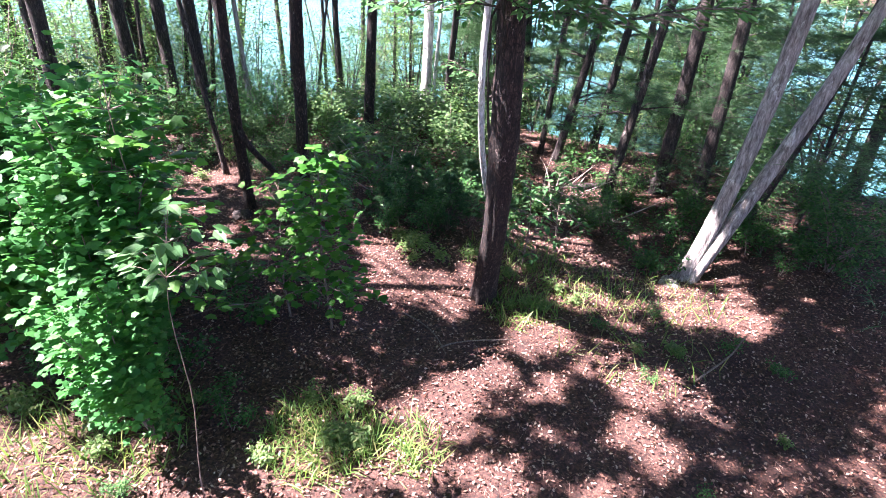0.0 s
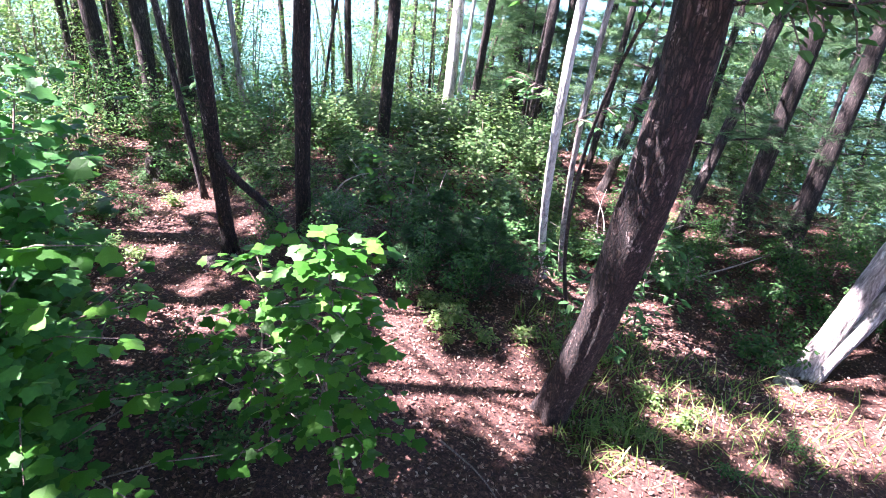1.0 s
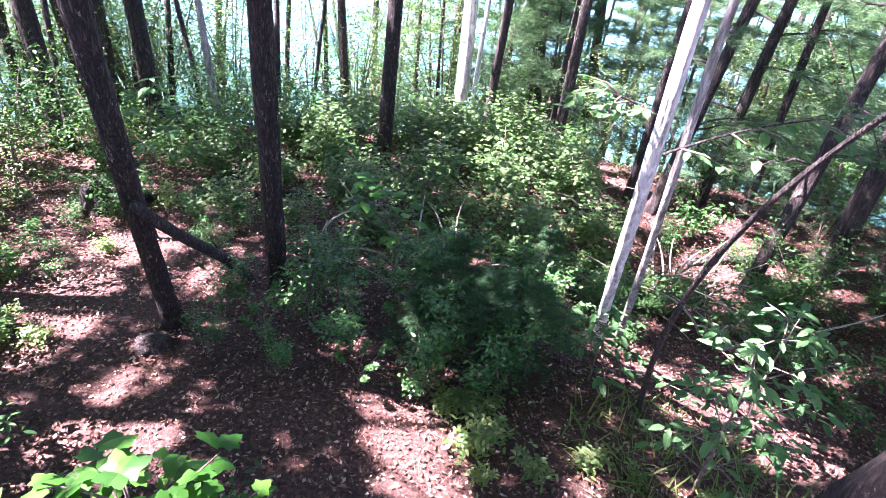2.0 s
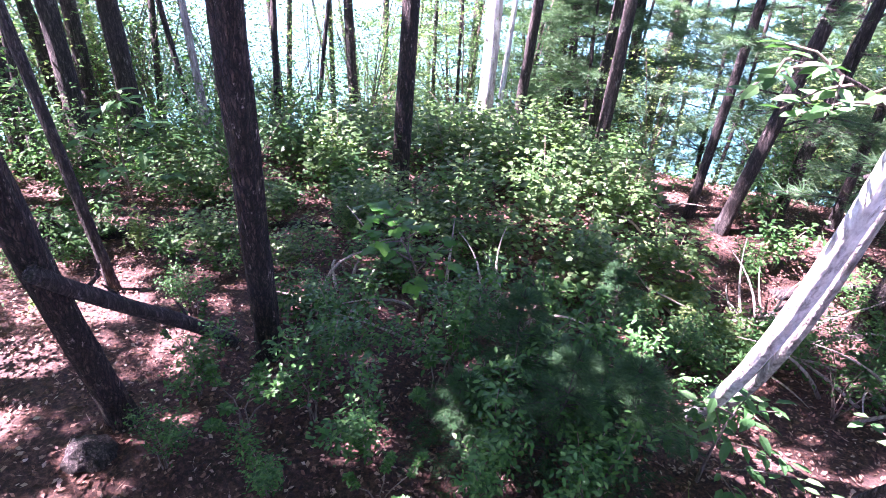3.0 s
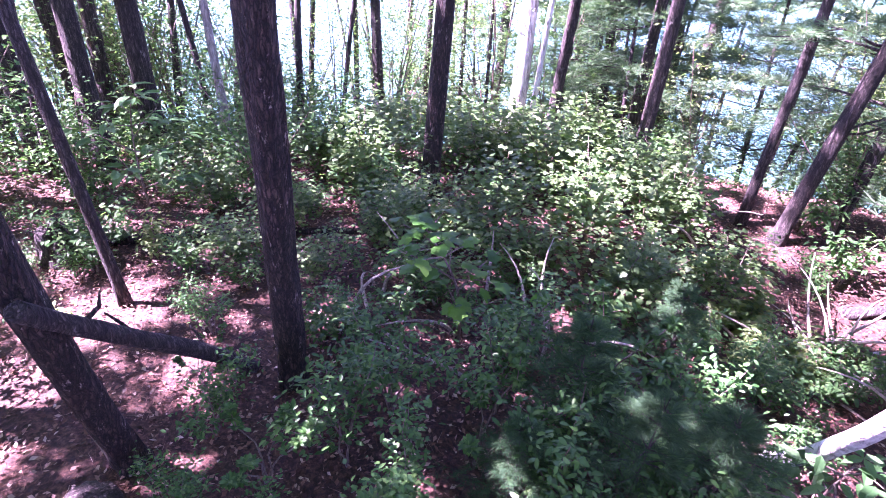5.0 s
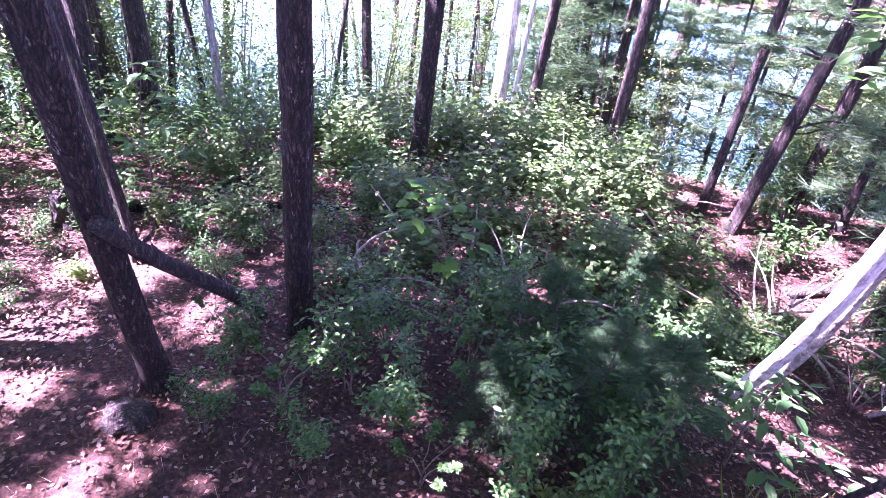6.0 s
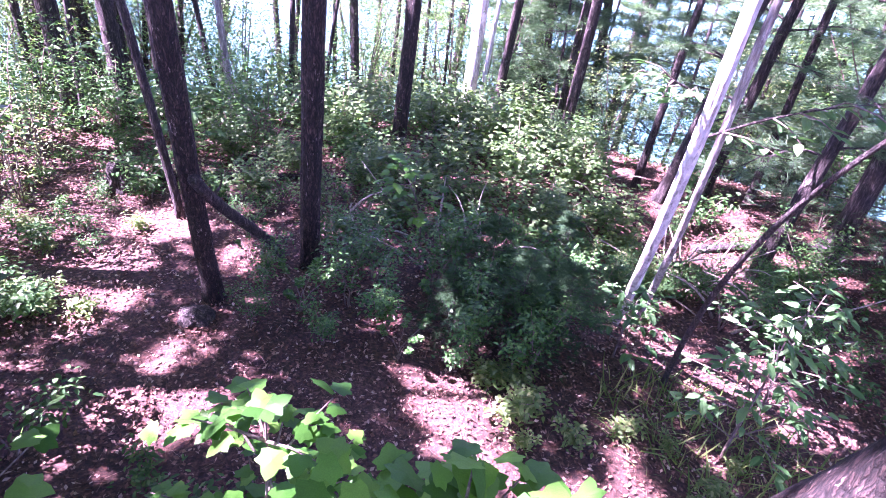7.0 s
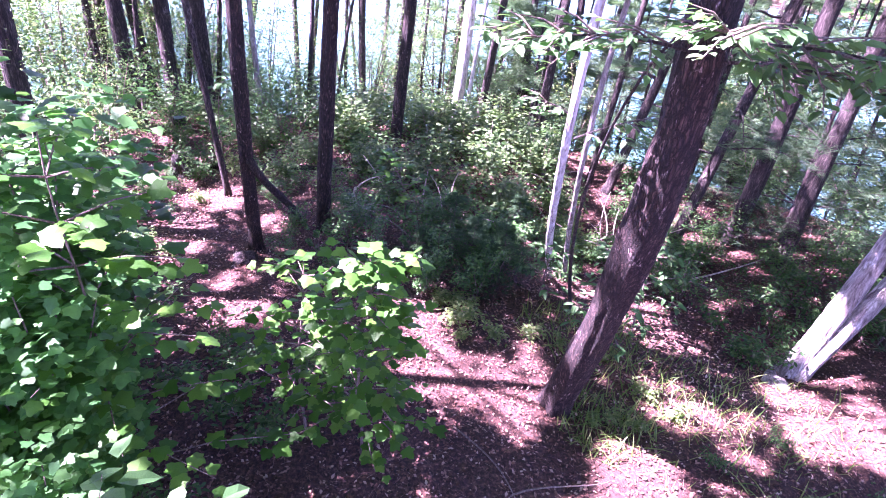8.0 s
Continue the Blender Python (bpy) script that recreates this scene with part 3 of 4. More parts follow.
def sapling(name, label, x, y, height, branches, per_branch, leaf, mat, size, reach, low=0.3, lean=(0, 0), seed=0, category="sapling", top=4, stem_r=0.012):
    rnd = random.Random(seed)
    root = thing(name, label, category, Matrix.Translation((x, y, ground_z(x, y) - 0.02)))
    line = [Vector((lean[0] * h * h / height + 0.02 * math.sin(h * 4 + seed), lean[1] * h * h / height + 0.02 * math.cos(h * 3 + seed), h)) for h in np.linspace(0, height, 12)]
    v, f = tube(line, [stem_r * (1 - 0.75 * i / 11) for i in range(12)], 7)
    part("stem", mesh_of("stem", v, f), BARK_TWIG, root)
    for i in range(branches):
        k = low + (0.98 - low) * i / max(1, branches - 1)
        p = line[min(11, int(k * 11))]
        a = i * 2.399 + rnd.uniform(-0.3, 0.3)
        r = reach * (1.1 - 0.75 * (k - low) / (1 - low)) * rnd.uniform(0.75, 1.15)
        tip = p + Vector((math.cos(a) * r, math.sin(a) * r, r * rnd.uniform(0.1, 0.45)))
        mid = p.lerp(tip, 0.5) + Vector((0, 0, 0.06 * r))
        v, f = tube([p, mid, tip], [stem_r * 0.5, stem_r * 0.35, stem_r * 0.18], 5)
        part("branch", mesh_of("branch", v, f), BARK_TWIG, root)
        for j in range(per_branch):
            s = 0.3 + 0.7 * (j + 1) / per_branch
            q = p.lerp(mid, s * 2) if s < 0.5 else mid.lerp(tip, s * 2 - 1)
            side = 1 if j % 2 else -1
            h = a + side * rnd.uniform(0.5, 1.3) if j < per_branch - 1 else a
            q = q + Vector((rnd.gauss(0, 0.03), rnd.gauss(0, 0.03), rnd.gauss(0, 0.03)))
            leaf_part(LEAF_MESH[leaf], mat, root, q, h, rnd.uniform(-0.55, 0.1), rnd.gauss(0, 0.3), size * rnd.uniform(0.65, 1.2))
    for j in range(top):
        leaf_part(LEAF_MESH[leaf], mat, root, line[-1], j * 1.57 + seed, rnd.uniform(-0.3, 0.25), 0, size * rnd.uniform(0.8, 1.2))
    return root


sapling("maple_sapling", "young maple sapling with large bright green lobed leaves", -1.06, 4.42, 2.05, 46, 13, "maple", LEAF_MAPLE, 0.077, 0.46, 0.2, (0.04, -0.26), seed=1, top=6)
sapling("maple_sapling", "bushy little maple sapling beside a taller one", -1.5, 4.6, 1.5, 28, 10, "maple", LEAF_MAPLE, 0.078, 0.6, 0.2, seed=21, top=5)
sapling("maple_sapling", "leafy maple sapling arching over the forest floor", -2.35, 3.8, 2.5, 30, 9, "maple", LEAF_MAPLE, 0.10, 0.86, 0.2, (0.02, 0.0), seed=2)
sapling("viburnum_sapling", "slender sapling with bright oval leaves", -1.5, 2.5, 2.34, 11, 8, "oval", LEAF_OVAL, 0.10, 0.34, 0.82, (0.12, -0.12), seed=4, stem_r=0.005)
sapling("beech_sapling", "beech sapling with pale green oval leaves by the oak", 1.0, 6.02, 1.2, 16, 9, "oval", LEAF_OVAL, 0.10, 0.5, 0.2, (-0.05, -0.05), seed=5)
sapling("beech_sapling", "beech sapling with drooping oval leaves by the oak", 1.45, 6.5, 1.25, 16, 9, "oval", LEAF_OVAL, 0.10, 0.6, 0.2, (-0.05, -0.1), seed=15)
sapling("maple_sapling", "small maple sapling with star-shaped leaves beside the oak", -1.15, 8.35, 1.15, 12, 6, "maple", LEAF_MAPLE, 0.10, 0.42, 0.3, (-0.2, -0.3), seed=6)
sapling("beech_sapling", "beech sapling with broad oval leaves on the ridge", -4.2, 9.9, 1.3, 12, 8, "oval", LEAF_OVAL, 0.15, 0.6, 0.3, (0.1, 0), seed=7)
sapling("beech_sapling", "low sapling with oval leaves below the white stems", 0.55, 7.15, 0.75, 11, 7, "oval", LEAF_OVAL, 0.11, 0.4, 0.2, (0.1, -0.1), seed=8)


def spray(name, label, foot, tip, twigs, per, leaf, mat, size, seed):
    """A level branch with its leaves, growing from a trunk at foot."""
    rnd = random.Random(seed)
    root = thing(name, label, "branch", Matrix.Translation(foot))
    d = Vector(tip) - Vector(foot)
    bend = Vector((0, 0, 0.05 * d.length))
    line = [d * s + bend * math.sin(math.pi * s) for s in np.linspace(0, 1, 8)]
    v, f = tube(line, [0.009 * (1 - 0.8 * i / 7) for i in range(8)], 7)
    part("limb", mesh_of("limb", v, f), BARK_DARK, root)
    base = math.atan2(d.y, d.x)
    for i in range(twigs):
        s = 0.25 + 0.75 * i / (twigs - 1)
        p = line[min(7, int(s * 7))]
        a = base + (1 if i % 2 else -1) * rnd.uniform(0.5, 1.1)
        r = d.length * 0.42 * rnd.uniform(0.6, 1.1) * (1.2 - 0.6 * s)
        q = p + Vector((math.cos(a) * r, math.sin(a) * r, rnd.uniform(-0.12, 0.08)))
        v, f = tube([p, p.lerp(q, 0.5) + Vector((0, 0, 0.02)), q], [0.006, 0.004, 0.002], 5)
        part("twig", mesh_of("twig", v, f), BARK_TWIG, root)
        for j in range(per):
            t = (j + 1) / per
            h = a + (1 if j % 2 else -1) * rnd.uniform(0.4, 0.9) * (0 if j == per - 1 else 1)
            leaf_part(LEAF_MESH[leaf], mat, root, p.lerp(q, t), h, rnd.uniform(-0.4, 0.2), rnd.gauss(0, 0.35), size * rnd.uniform(0.7, 1.15))
    return root


for foot, tip, twigs, seed in (((0.38, 4.3, 2.96), (-0.5, 4.0, 2.97), 18, 11), ((0.42, 4.27, 3.0), (0.85, 3.5, 3.08), 20, 16), ((0.43, 4.3, 2.93), (1.0, 3.8, 2.96), 18, 14), ((0.38, 4.25, 3.02), (0.2, 3.6, 3.12), 16, 17), ((1.0, 3.8, 2.96), (1.9, 4.0, 3.05), 18, 19)):
    spray("oak_branch", "leafy yellow-green branch growing from the thick oak", foot, tip, twigs, 8, "oval", LEAF_OAK, 0.085, seed)
spray("birch_branch", "short branch of yellow-green leaves on the white stem", (0.36, 6.55, 2.0), (-0.08, 6.4, 2.16), 8, 6, "oval", LEAF_OAK, 0.085, 18)
spray("maple_branch", "thin branch of yellow-green leaves from the white tree", (0.45, 6.7, 1.75), (1.1, 6.3, 2.15), 8, 6, "oval", LEAF_OVAL, 0.11, 13)


# ---- shrubs and small plants, one joined foliage each ----
def shrub(name, label, height, spread, stems, leaves, size, template, mat, seed, category="shrub", flat=False, where=(60.0, -40.0), whorl=False, bunch=0.05):
    rng, rnd = np.random.default_rng(seed), random.Random(seed)
    root = thing(name, label, category, Matrix.Translation((where[0], where[1], 0)))
    pts = []
    for i in range(stems):
        a, out = rnd.uniform(0, 6.28), spread * rnd.uniform(0.15, 1.0)
        h = height * rnd.uniform(0.55, 1.0)
        line = [Vector((math.cos(a) * out * s ** 1.4, math.sin(a) * out * s ** 1.4, h * s)) + Vector((rnd.gauss(0, 0.015), rnd.gauss(0, 0.015), 0)) for s in np.linspace(0, 1, 6)]
        line[0].z -= 0.06
        v, f = tube(line, [0.008 * (0.6 + height * 0.5) * (1 - 0.7 * k / 5) for k in range(6)], 5)
        part("stem", mesh_of("stem", v, f), BARK_TWIG, root)
        pts.append((line, a))
    n = leaves
    pos, head = np.zeros((n, 3)), rng.uniform(0, 6.28, n)
    for k in range(n):
        line, a = pts[k % stems]
        s = 0.35 + 0.65 * rnd.random() ** 0.7
        i = min(4, int(s * 5))
        p = line[i].lerp(line[i + 1], s * 5 - i)
        if flat:
            r, b = spread * 0.55 * rnd.random() ** 0.6, rnd.uniform(0, 6.28)
            lay = round(p.z / (height * 0.13)) * height * 0.13 + 0.10 * height * math.sin(2 * b + 3 * a)
            p = Vector((p.x + r * math.cos(b), p.y + r * math.sin(b), lay - 0.12 * r + rnd.gauss(0, 0.03)))
        elif whorl:
            p = line[-1].lerp(line[-2], rnd.choice((0, 0, 0.5, 1.0)))
        else:
            p = p + Vector((rnd.gauss(0, bunch), rnd.gauss(0, bunch), rnd.gauss(0, bunch * 0.7)))
        pos[k] = p
    tilt = rng.normal(-0.15, 0.3, n) if not whorl else rng.uniform(-0.3, 0.7, n)
    part("foliage", cloud_mesh("foliage", cloud(pos, head, tilt, rng.normal(0, 0.3, n), size * rng.uniform(0.6, 1.25, n), template)), mat, root)
    return root


def scatter(stock, places, group=""):
    for i, (x, y, s) in enumerate(places):
        rnd = random.Random(i * 7 + int(x * 100))
        ob = copy_thing(stock[i % len(stock)], Matrix.Translation((x, y, ground_z(x, y))) @ pose(0, 0, 0, rnd.gauss(0, 4), rnd.gauss(0, 4), rnd.uniform(0, 360)) @ Matrix.Scale(s * rnd.uniform(0.85, 1.15), 4))
        if group:
            ob["group"] = group


def patch(x0, x1, y0, y1, n, s0, s1, seed, keep=None):
    rnd, out, tries = random.Random(seed), [], 0
    while len(out) < n and tries < n * 30:
        tries += 1
        x, y = rnd.uniform(x0, x1), rnd.uniform(y0, y1)
        if keep is None or keep(x, y):
            out.append((x, y, rnd.uniform(s0, s1)))
    return out


def trail(x, y):
    """How far a place lies from the middle of the bare trail."""
    middle = [(0.6, 1.0), (0.1, 3.0), (-0.3, 4.6), (-0.6, 5.7), (-1.5, 6.1), (-2.6, 6.3), (-3.6, 7.2), (-4.6, 8.6), (-6.5, 10.0)]
    best = 9.0
    for (ax, ay), (bx, by) in zip(middle, middle[1:]):
        t = max(0, min(1, ((x - ax) * (bx - ax) + (y - ay) * (by - ay)) / ((bx - ax) ** 2 + (by - ay) ** 2)))
        best = min(best, math.hypot(x - ax - t * (bx - ax), y - ay - t * (by - ay)))
    return best


LAUREL = [shrub("laurel_shrub", "dark green laurel shrub with leathery leaves", 0.75, 0.42, 5, 820, 0.047, OVAL, LEAF_LAUREL, s, whorl=s % 2 == 0, bunch=0.06) for s in (1, 2, 3)]
LOW = [shrub("low_shrub", "low huckleberry plant with small green leaves", 0.32, 0.26, 2, 260, 0.045, OVAL, LEAF_BROAD, s + 10, category="plant") for s in (1, 2, 3)]
PALELOW = [shrub("low_shrub", "low sunlit plant with light green leaves", 0.30, 0.24, 2, 200, 0.055, OVAL, LEAF_YELLOW, s + 20, category="plant") for s in (1, 2)]
MAPLES = [shrub("maple_sapling", "bushy maple sapling with layered light green leaves", 1.35, 0.95, 8, 900, 0.082, MAPLE, LEAF_MID, s + 30, category="sapling", flat=True) for s in (1, 2)]
UNDER = [shrub("understory_tree", "slender understory tree with layered green leaves", 3.8, 1.9, 5, 2600, 0.074, SIMPLE, m, s + 40, category="tree", flat=True) for s, m in ((1, LEAF_YELLOW), (2, LEAF_BROAD), (3, LEAF_MID))]
DENSE = [shrub("maple_sapling", "dense young maple with layers of broad green leaves", 2.35, 0.62, 8, 2300, 0.085, MAPLE, LEAF_SHADE, s + 70, category="sapling", flat=True) for s in (1, 2)]
TALL = [shrub("maple_sapling", "tall maple sapling in deep green leaf", 2.5, 0.85, 5, 620, 0.095, MAPLE, LEAF_BROAD, s + 60, category="sapling", flat=True) for s in (1, 2)]
BUSH = [shrub("leafy_shrub", "broad-leaved forest shrub in full green leaf", 1.3, 0.75, 6, 1300, 0.06, OVAL, LEAF_BROAD, s + 50, bunch=0.14) for s in (1, 2)]

scatter(LAUREL, [(-2.35, 7.25, 0.75), (-2.0, 7.0, 0.7), (-1.65, 7.2, 0.85), (-1.3, 6.95, 0.9), (-1.0, 7.3, 1.0), (-0.65, 7.0, 0.95), (-0.3, 7.3, 1.05), (0.05, 7.1, 0.9),
                 (-1.5, 7.6, 0.9), (-0.9, 7.75, 1.1), (-0.4, 7.8, 1.1), (0.1, 7.7, 1.0), (-1.75, 6.65, 0.6), (-1.2, 6.6, 0.65), (-0.2, 6.7, 0.8), (0.35, 7.35, 0.8),
                 (-2.6, 7.6, 0.6), (-2.75, 8.1, 0.6), (-0.7, 8.2, 0.9), (0.0, 8.2, 0.9), (-1.9, 8.2, 0.6), (-0.75, 6.65, 0.75), (0.5, 8.5, 0.7), (-2.3, 6.75, 0.45)], "laurel thicket")
scatter(MAPLES, [(-1.9, 9.7, 0.5), (-1.35, 9.0, 0.42), (-2.7, 9.9, 0.5), (-1.25, 9.9, 0.55), (-3.0, 9.0, 0.38), (-2.3, 8.9, 0.36), (-3.6, 10.2, 0.5), (-0.55, 9.5, 0.6), (0.05, 9.2, 0.6), (0.5, 9.8, 0.65), (-0.9, 10.2, 0.6), (0.0, 10.4, 0.7), (0.9, 10.6, 0.7), (-1.7, 10.2, 0.5), (1.1, 9.5, 0.55), (-2.4, 13.2, 0.7), (-3.6, 12.6, 0.7), (-4.4, 11.4, 0.6), (0.4, 12.6, 0.8), (-0.8, 12.7, 0.7), (-2.4, 11.2, 0.7), (1.2, 11.6, 0.7), (-0.3, 11.5, 0.7), (-1.1, 11.8, 0.7), (0.5, 11.2, 0.7), (-2.2, 12.2, 0.8), (-3.0, 11.4, 0.6)], "maple saplings")
scatter(DENSE, [(-2.5, 3.7, 0.95), (-2.5, 3.45, 0.8), (-3.3, 3.75, 0.95), (-2.85, 4.3, 1.0), (-3.7, 4.4, 1.0), (-2.05, 2.95, 0.68)], "maple saplings")
scatter(TALL, [(-3.0, 4.5, 1.05), (-4.3, 3.9, 0.92), (-4.1, 5.2, 0.8), (-4.0, 4.0, 1.0)], "maple saplings")
scatter(BUSH, [(-4.3, 3.9, 0.9), (-3.9, 4.6, 1.1), (-4.3, 5.9, 1.0), (-5.0, 7.2, 1.2), (-5.4, 4.4, 1.3), (-5.8, 8.6, 1.2), (-6.2, 10.2, 1.2), (-6.8, 6.2, 1.4), (4.8, 6.2, 0.9), (5.4, 7.6, 1.0),
               (2.4, 7.6, 0.7), (3.0, 8.6, 0.9), (4.2, 10.4, 1.0), (2.9, 11.2, 1.0), (-3.3, 10.6, 0.9), (-5.2, 10.6, 1.0), (-4.4, 12.8, 1.1), (5.6, 9.6, 1.1), (-3.1, 11.8, 1.0), (-7.8, 8.4, 1.3),
               (6.4, 11.4, 1.2), (0.8, 8.4, 0.6), (1.9, 8.0, 0.6), (4.0, 7.2, 0.7), (4.4, 8.2, 0.8), (3.6, 7.8, 0.6), (5.2, 6.6, 0.9)], "forest shrubs")
def sightline(x, y):
    """True away from the open strip in front of the birch and the gap over the lake."""
    d = y - 14
    return not (-1.4 < x < 0.2 and y < 14.0) and not (1.6 + 0.38 * d < x < 4.2 + 0.47 * d)


scatter(UNDER, patch(-13, 9, 12.8, 20.0, 62, 0.5, 0.95, 5, sightline) + patch(-12, -0.6, 13.4, 20.0, 20, 0.75, 1.1, 25, sightline) + [(-5.8, 12.9, 0.7), (-3.2, 13.4, 0.7), (2.0, 13.4, 0.7), (5.6, 11.6, 0.9), (6.6, 9.8, 0.9), (-8.6, 11.0, 0.9), (-7.2, 9.8, 0.75), (5.8, 8.6, 0.8), (-9.5, 7.4, 0.9),
                (-4.6, 6.6, 0.42), (-5.4, 5.0, 0.7), (-4.9, 8.2, 0.38), (-6.4, 8.2, 0.5), (-5.6, 7.2, 0.5), (-6.2, 6.0, 0.7), (-5.4, 9.2, 0.45), (-7.6, 11.6, 0.8), (-8.8, 13.2, 0.85), (-6.8, 13.4, 0.8), (-9.6, 11.4, 0.9), (-5.4, 14.0, 0.8), (-10.4, 13.4, 0.9)], "understory trees")
scatter([UNDER[1]], [(-7.4, 9.2, 0.8), (-8.8, 9.6, 1.0), (-9.4, 10.8, 1.0), (-6.8, 8.2, 0.7), (-10.6, 12.0, 1.1), (-10.0, 14.6, 1.0), (-9.4, 12.4, 1.0), (-10.2, 10.2, 1.0), (-8.0, 13.2, 0.9), (-8.6, 8.4, 0.95), (-9.8, 8.6, 1.1), (-7.7, 7.4, 0.8)], "understory trees")
low_places = patch(-4.6, -1.2, 3.0, 6.0, 36, 0.7, 1.3, 1, lambda x, y: trail(x, y) > 0.75) + patch(-4.4, -1.9, 2.1, 3.0, 9, 0.4, 0.7, 31) + patch(0.7, 5.0, 5.6, 9.0, 46, 0.7, 1.4, 2, lambda x, y: trail(x, y) > 0.9 and (y > 7.6 or x > 3.8 or (y > 6.2 and x > 2.3))) + patch(1.4, 4.6, 2.6, 5.6, 9, 0.4, 0.7, 12) + \
    patch(-6, -2.6, 6.4, 10.5, 30, 0.7, 1.2, 3, lambda x, y: trail(x, y) > 0.55) + patch(-3, 3, 7.8, 12, 38, 0.9, 1.6, 4, lambda x, y: trail(x, y) > 0.9)
BARE = [(-2.9, 2.6), (1.3, 4.25), (0.95, 4.9), (2.7, 5.15), (3.15, 5.1), (1.65, 5.5), (2.6, 5.75), (-0.8, 6.3), (-2.5, 5.85)]
low_places = [p for p in low_places if not (-3.8 < p[0] < -2.4 and 7.4 < p[1] < 9.4) and all((p[0] - a) ** 2 + (p[1] - b) ** 2 > 0.16 for a, b in BARE)]
low_places += patch(-5.4, -3.9, 7.4, 9.6, 16, 0.5, 0.9, 41) + patch(-3.4, -0.6, 8.5, 10.6, 22, 0.7, 1.2, 42)
scatter(LOW, low_places, "low shrubs")
scatter(PALELOW, patch(-1.4, -0.5, 2.8, 3.5, 7, 0.5, 0.9, 6) + patch(0.6, 1.6, 4.9, 6.2, 10, 0.5, 0.8, 7) + patch(-0.6, 0.3, 5.9, 6.7, 9, 0.6, 1.0, 8) + patch(0.4, 1.5, 8.8, 10.2, 14, 0.9, 1.5, 9) + patch(-3.6, -1.8, 2.7, 3.4, 6, 0.6, 0.9, 10, lambda x, y: (x + 2.9) ** 2 + (y - 2.6) ** 2 > 0.16) + patch(1.6, 3.2, 3.2, 5.4, 4, 0.4, 0.7, 11) + patch(-5.4, -3.0, 6.4, 9.2, 20, 0.6, 1.1, 12, lambda x, y: trail(x, y) > 0.3), "light green plants")


# ---- pines ----
def pine(name, label, height, radius, whorls, boughs, tufts, needles, length, reach, seed, from_k=0.25, droop=0.15, mat=None):
    rnd, rng = random.Random(seed), np.random.default_rng(seed)
    root = thing(name, label, "pine tree", Matrix.Translation((70.0 + seed, -60.0, 0)))
    line = [Vector((0.02 * math.sin(3 * s + seed), 0.02 * math.cos(4 * s), height * s - 0.06)) for s in np.linspace(0, 1, 14)]
    v, f = tube(line, [radius * (1 - 0.85 * i / 13) for i in range(14)], 9, radius * 0.08, 10)
    part("trunk", mesh_of("trunk", v, f), BARK_DARK, root)
    pos, head, tilt = [], [], []
    for w in range(whorls):
        k = from_k + (0.97 - from_k) * w / max(1, whorls - 1)
        p = line[min(13, int(k * 13))]
        for b in range(boughs):
            a = 6.283 * b / boughs + w * 0.7 + rnd.uniform(-0.2, 0.2)
            r = reach * (1.12 - k) * rnd.uniform(0.7, 1.15)
            tip = p + Vector((math.cos(a) * r, math.sin(a) * r, r * rnd.uniform(-droop, 0.25)))
            mid = p.lerp(tip, 0.55) + Vector((0, 0, 0.06 * r))
            v, f = tube([p, mid, tip], [radius * 0.22 + 0.003, radius * 0.12 + 0.002, 0.002], 5)
            part("bough", mesh_of("bough", v, f), BARK_DARK, root)
            for j in range(tufts):
                s = 0.3 + 0.7 * rnd.random()
                q = mid.lerp(tip, s) if rnd.random() < 0.65 else p.lerp(mid, 0.4 + 0.6 * s)
                q = q + Vector((rnd.gauss(0, 0.13 * r), rnd.gauss(0, 0.13 * r), rnd.gauss(0, 0.035 * r)))
                b2 = a + rnd.gauss(0, 0.5)
                for _ in range(needles):
                    pos.append(tuple(q))
                    head.append(b2 + rnd.gauss(0, 0.75))
                    tilt.append(rnd.gauss(0.15, 0.4))
    n = len(pos)
    part("needles", cloud_mesh("needles", cloud(np.array(pos), np.array(head), np.array(tilt), rng.uniform(0, 3, n), length * rng.uniform(0.7, 1.2, n), NEEDLE)), mat or NEEDLES, root)
    return root


SEEDLING = pine("pine_sapling", "small white pine sapling with soft dark green needles", 1.15, 0.012, 8, 6, 20, 14, 0.085, 0.6, 1, mat=NEEDLES_DARK)
PINES = [pine("white_pine", "white pine with level boughs of soft needles", 6.5, 0.075, 9, 5, 56, 10, 0.24, 3.0, s, 0.12) for s in (2, 3)]
HIGH_PINES = [pine("white_pine", "white pine with level boughs above the lake gap", 6.0, 0.06, 7, 5, 80, 10, 0.22, 2.6, s, 0.22, 0.02) for s in (5, 6)]
scatter(HIGH_PINES, [(3.3, 14.6, 0.8), (4.5, 15.8, 0.85), (5.6, 17.0, 0.9), (2.5, 15.6, 0.7), (3.9, 17.6, 0.9), (6.0, 15.6, 0.85), (4.6, 13.6, 0.75)], "white pines")
scatter([SEEDLING], [(-0.35, 7.0, 0.72), (-0.8, 7.05, 0.6), (0.1, 7.15, 0.7), (-0.55, 7.45, 0.75), (0.35, 8.6, 0.7), (-0.1, 7.6, 0.6)], "pine saplings")
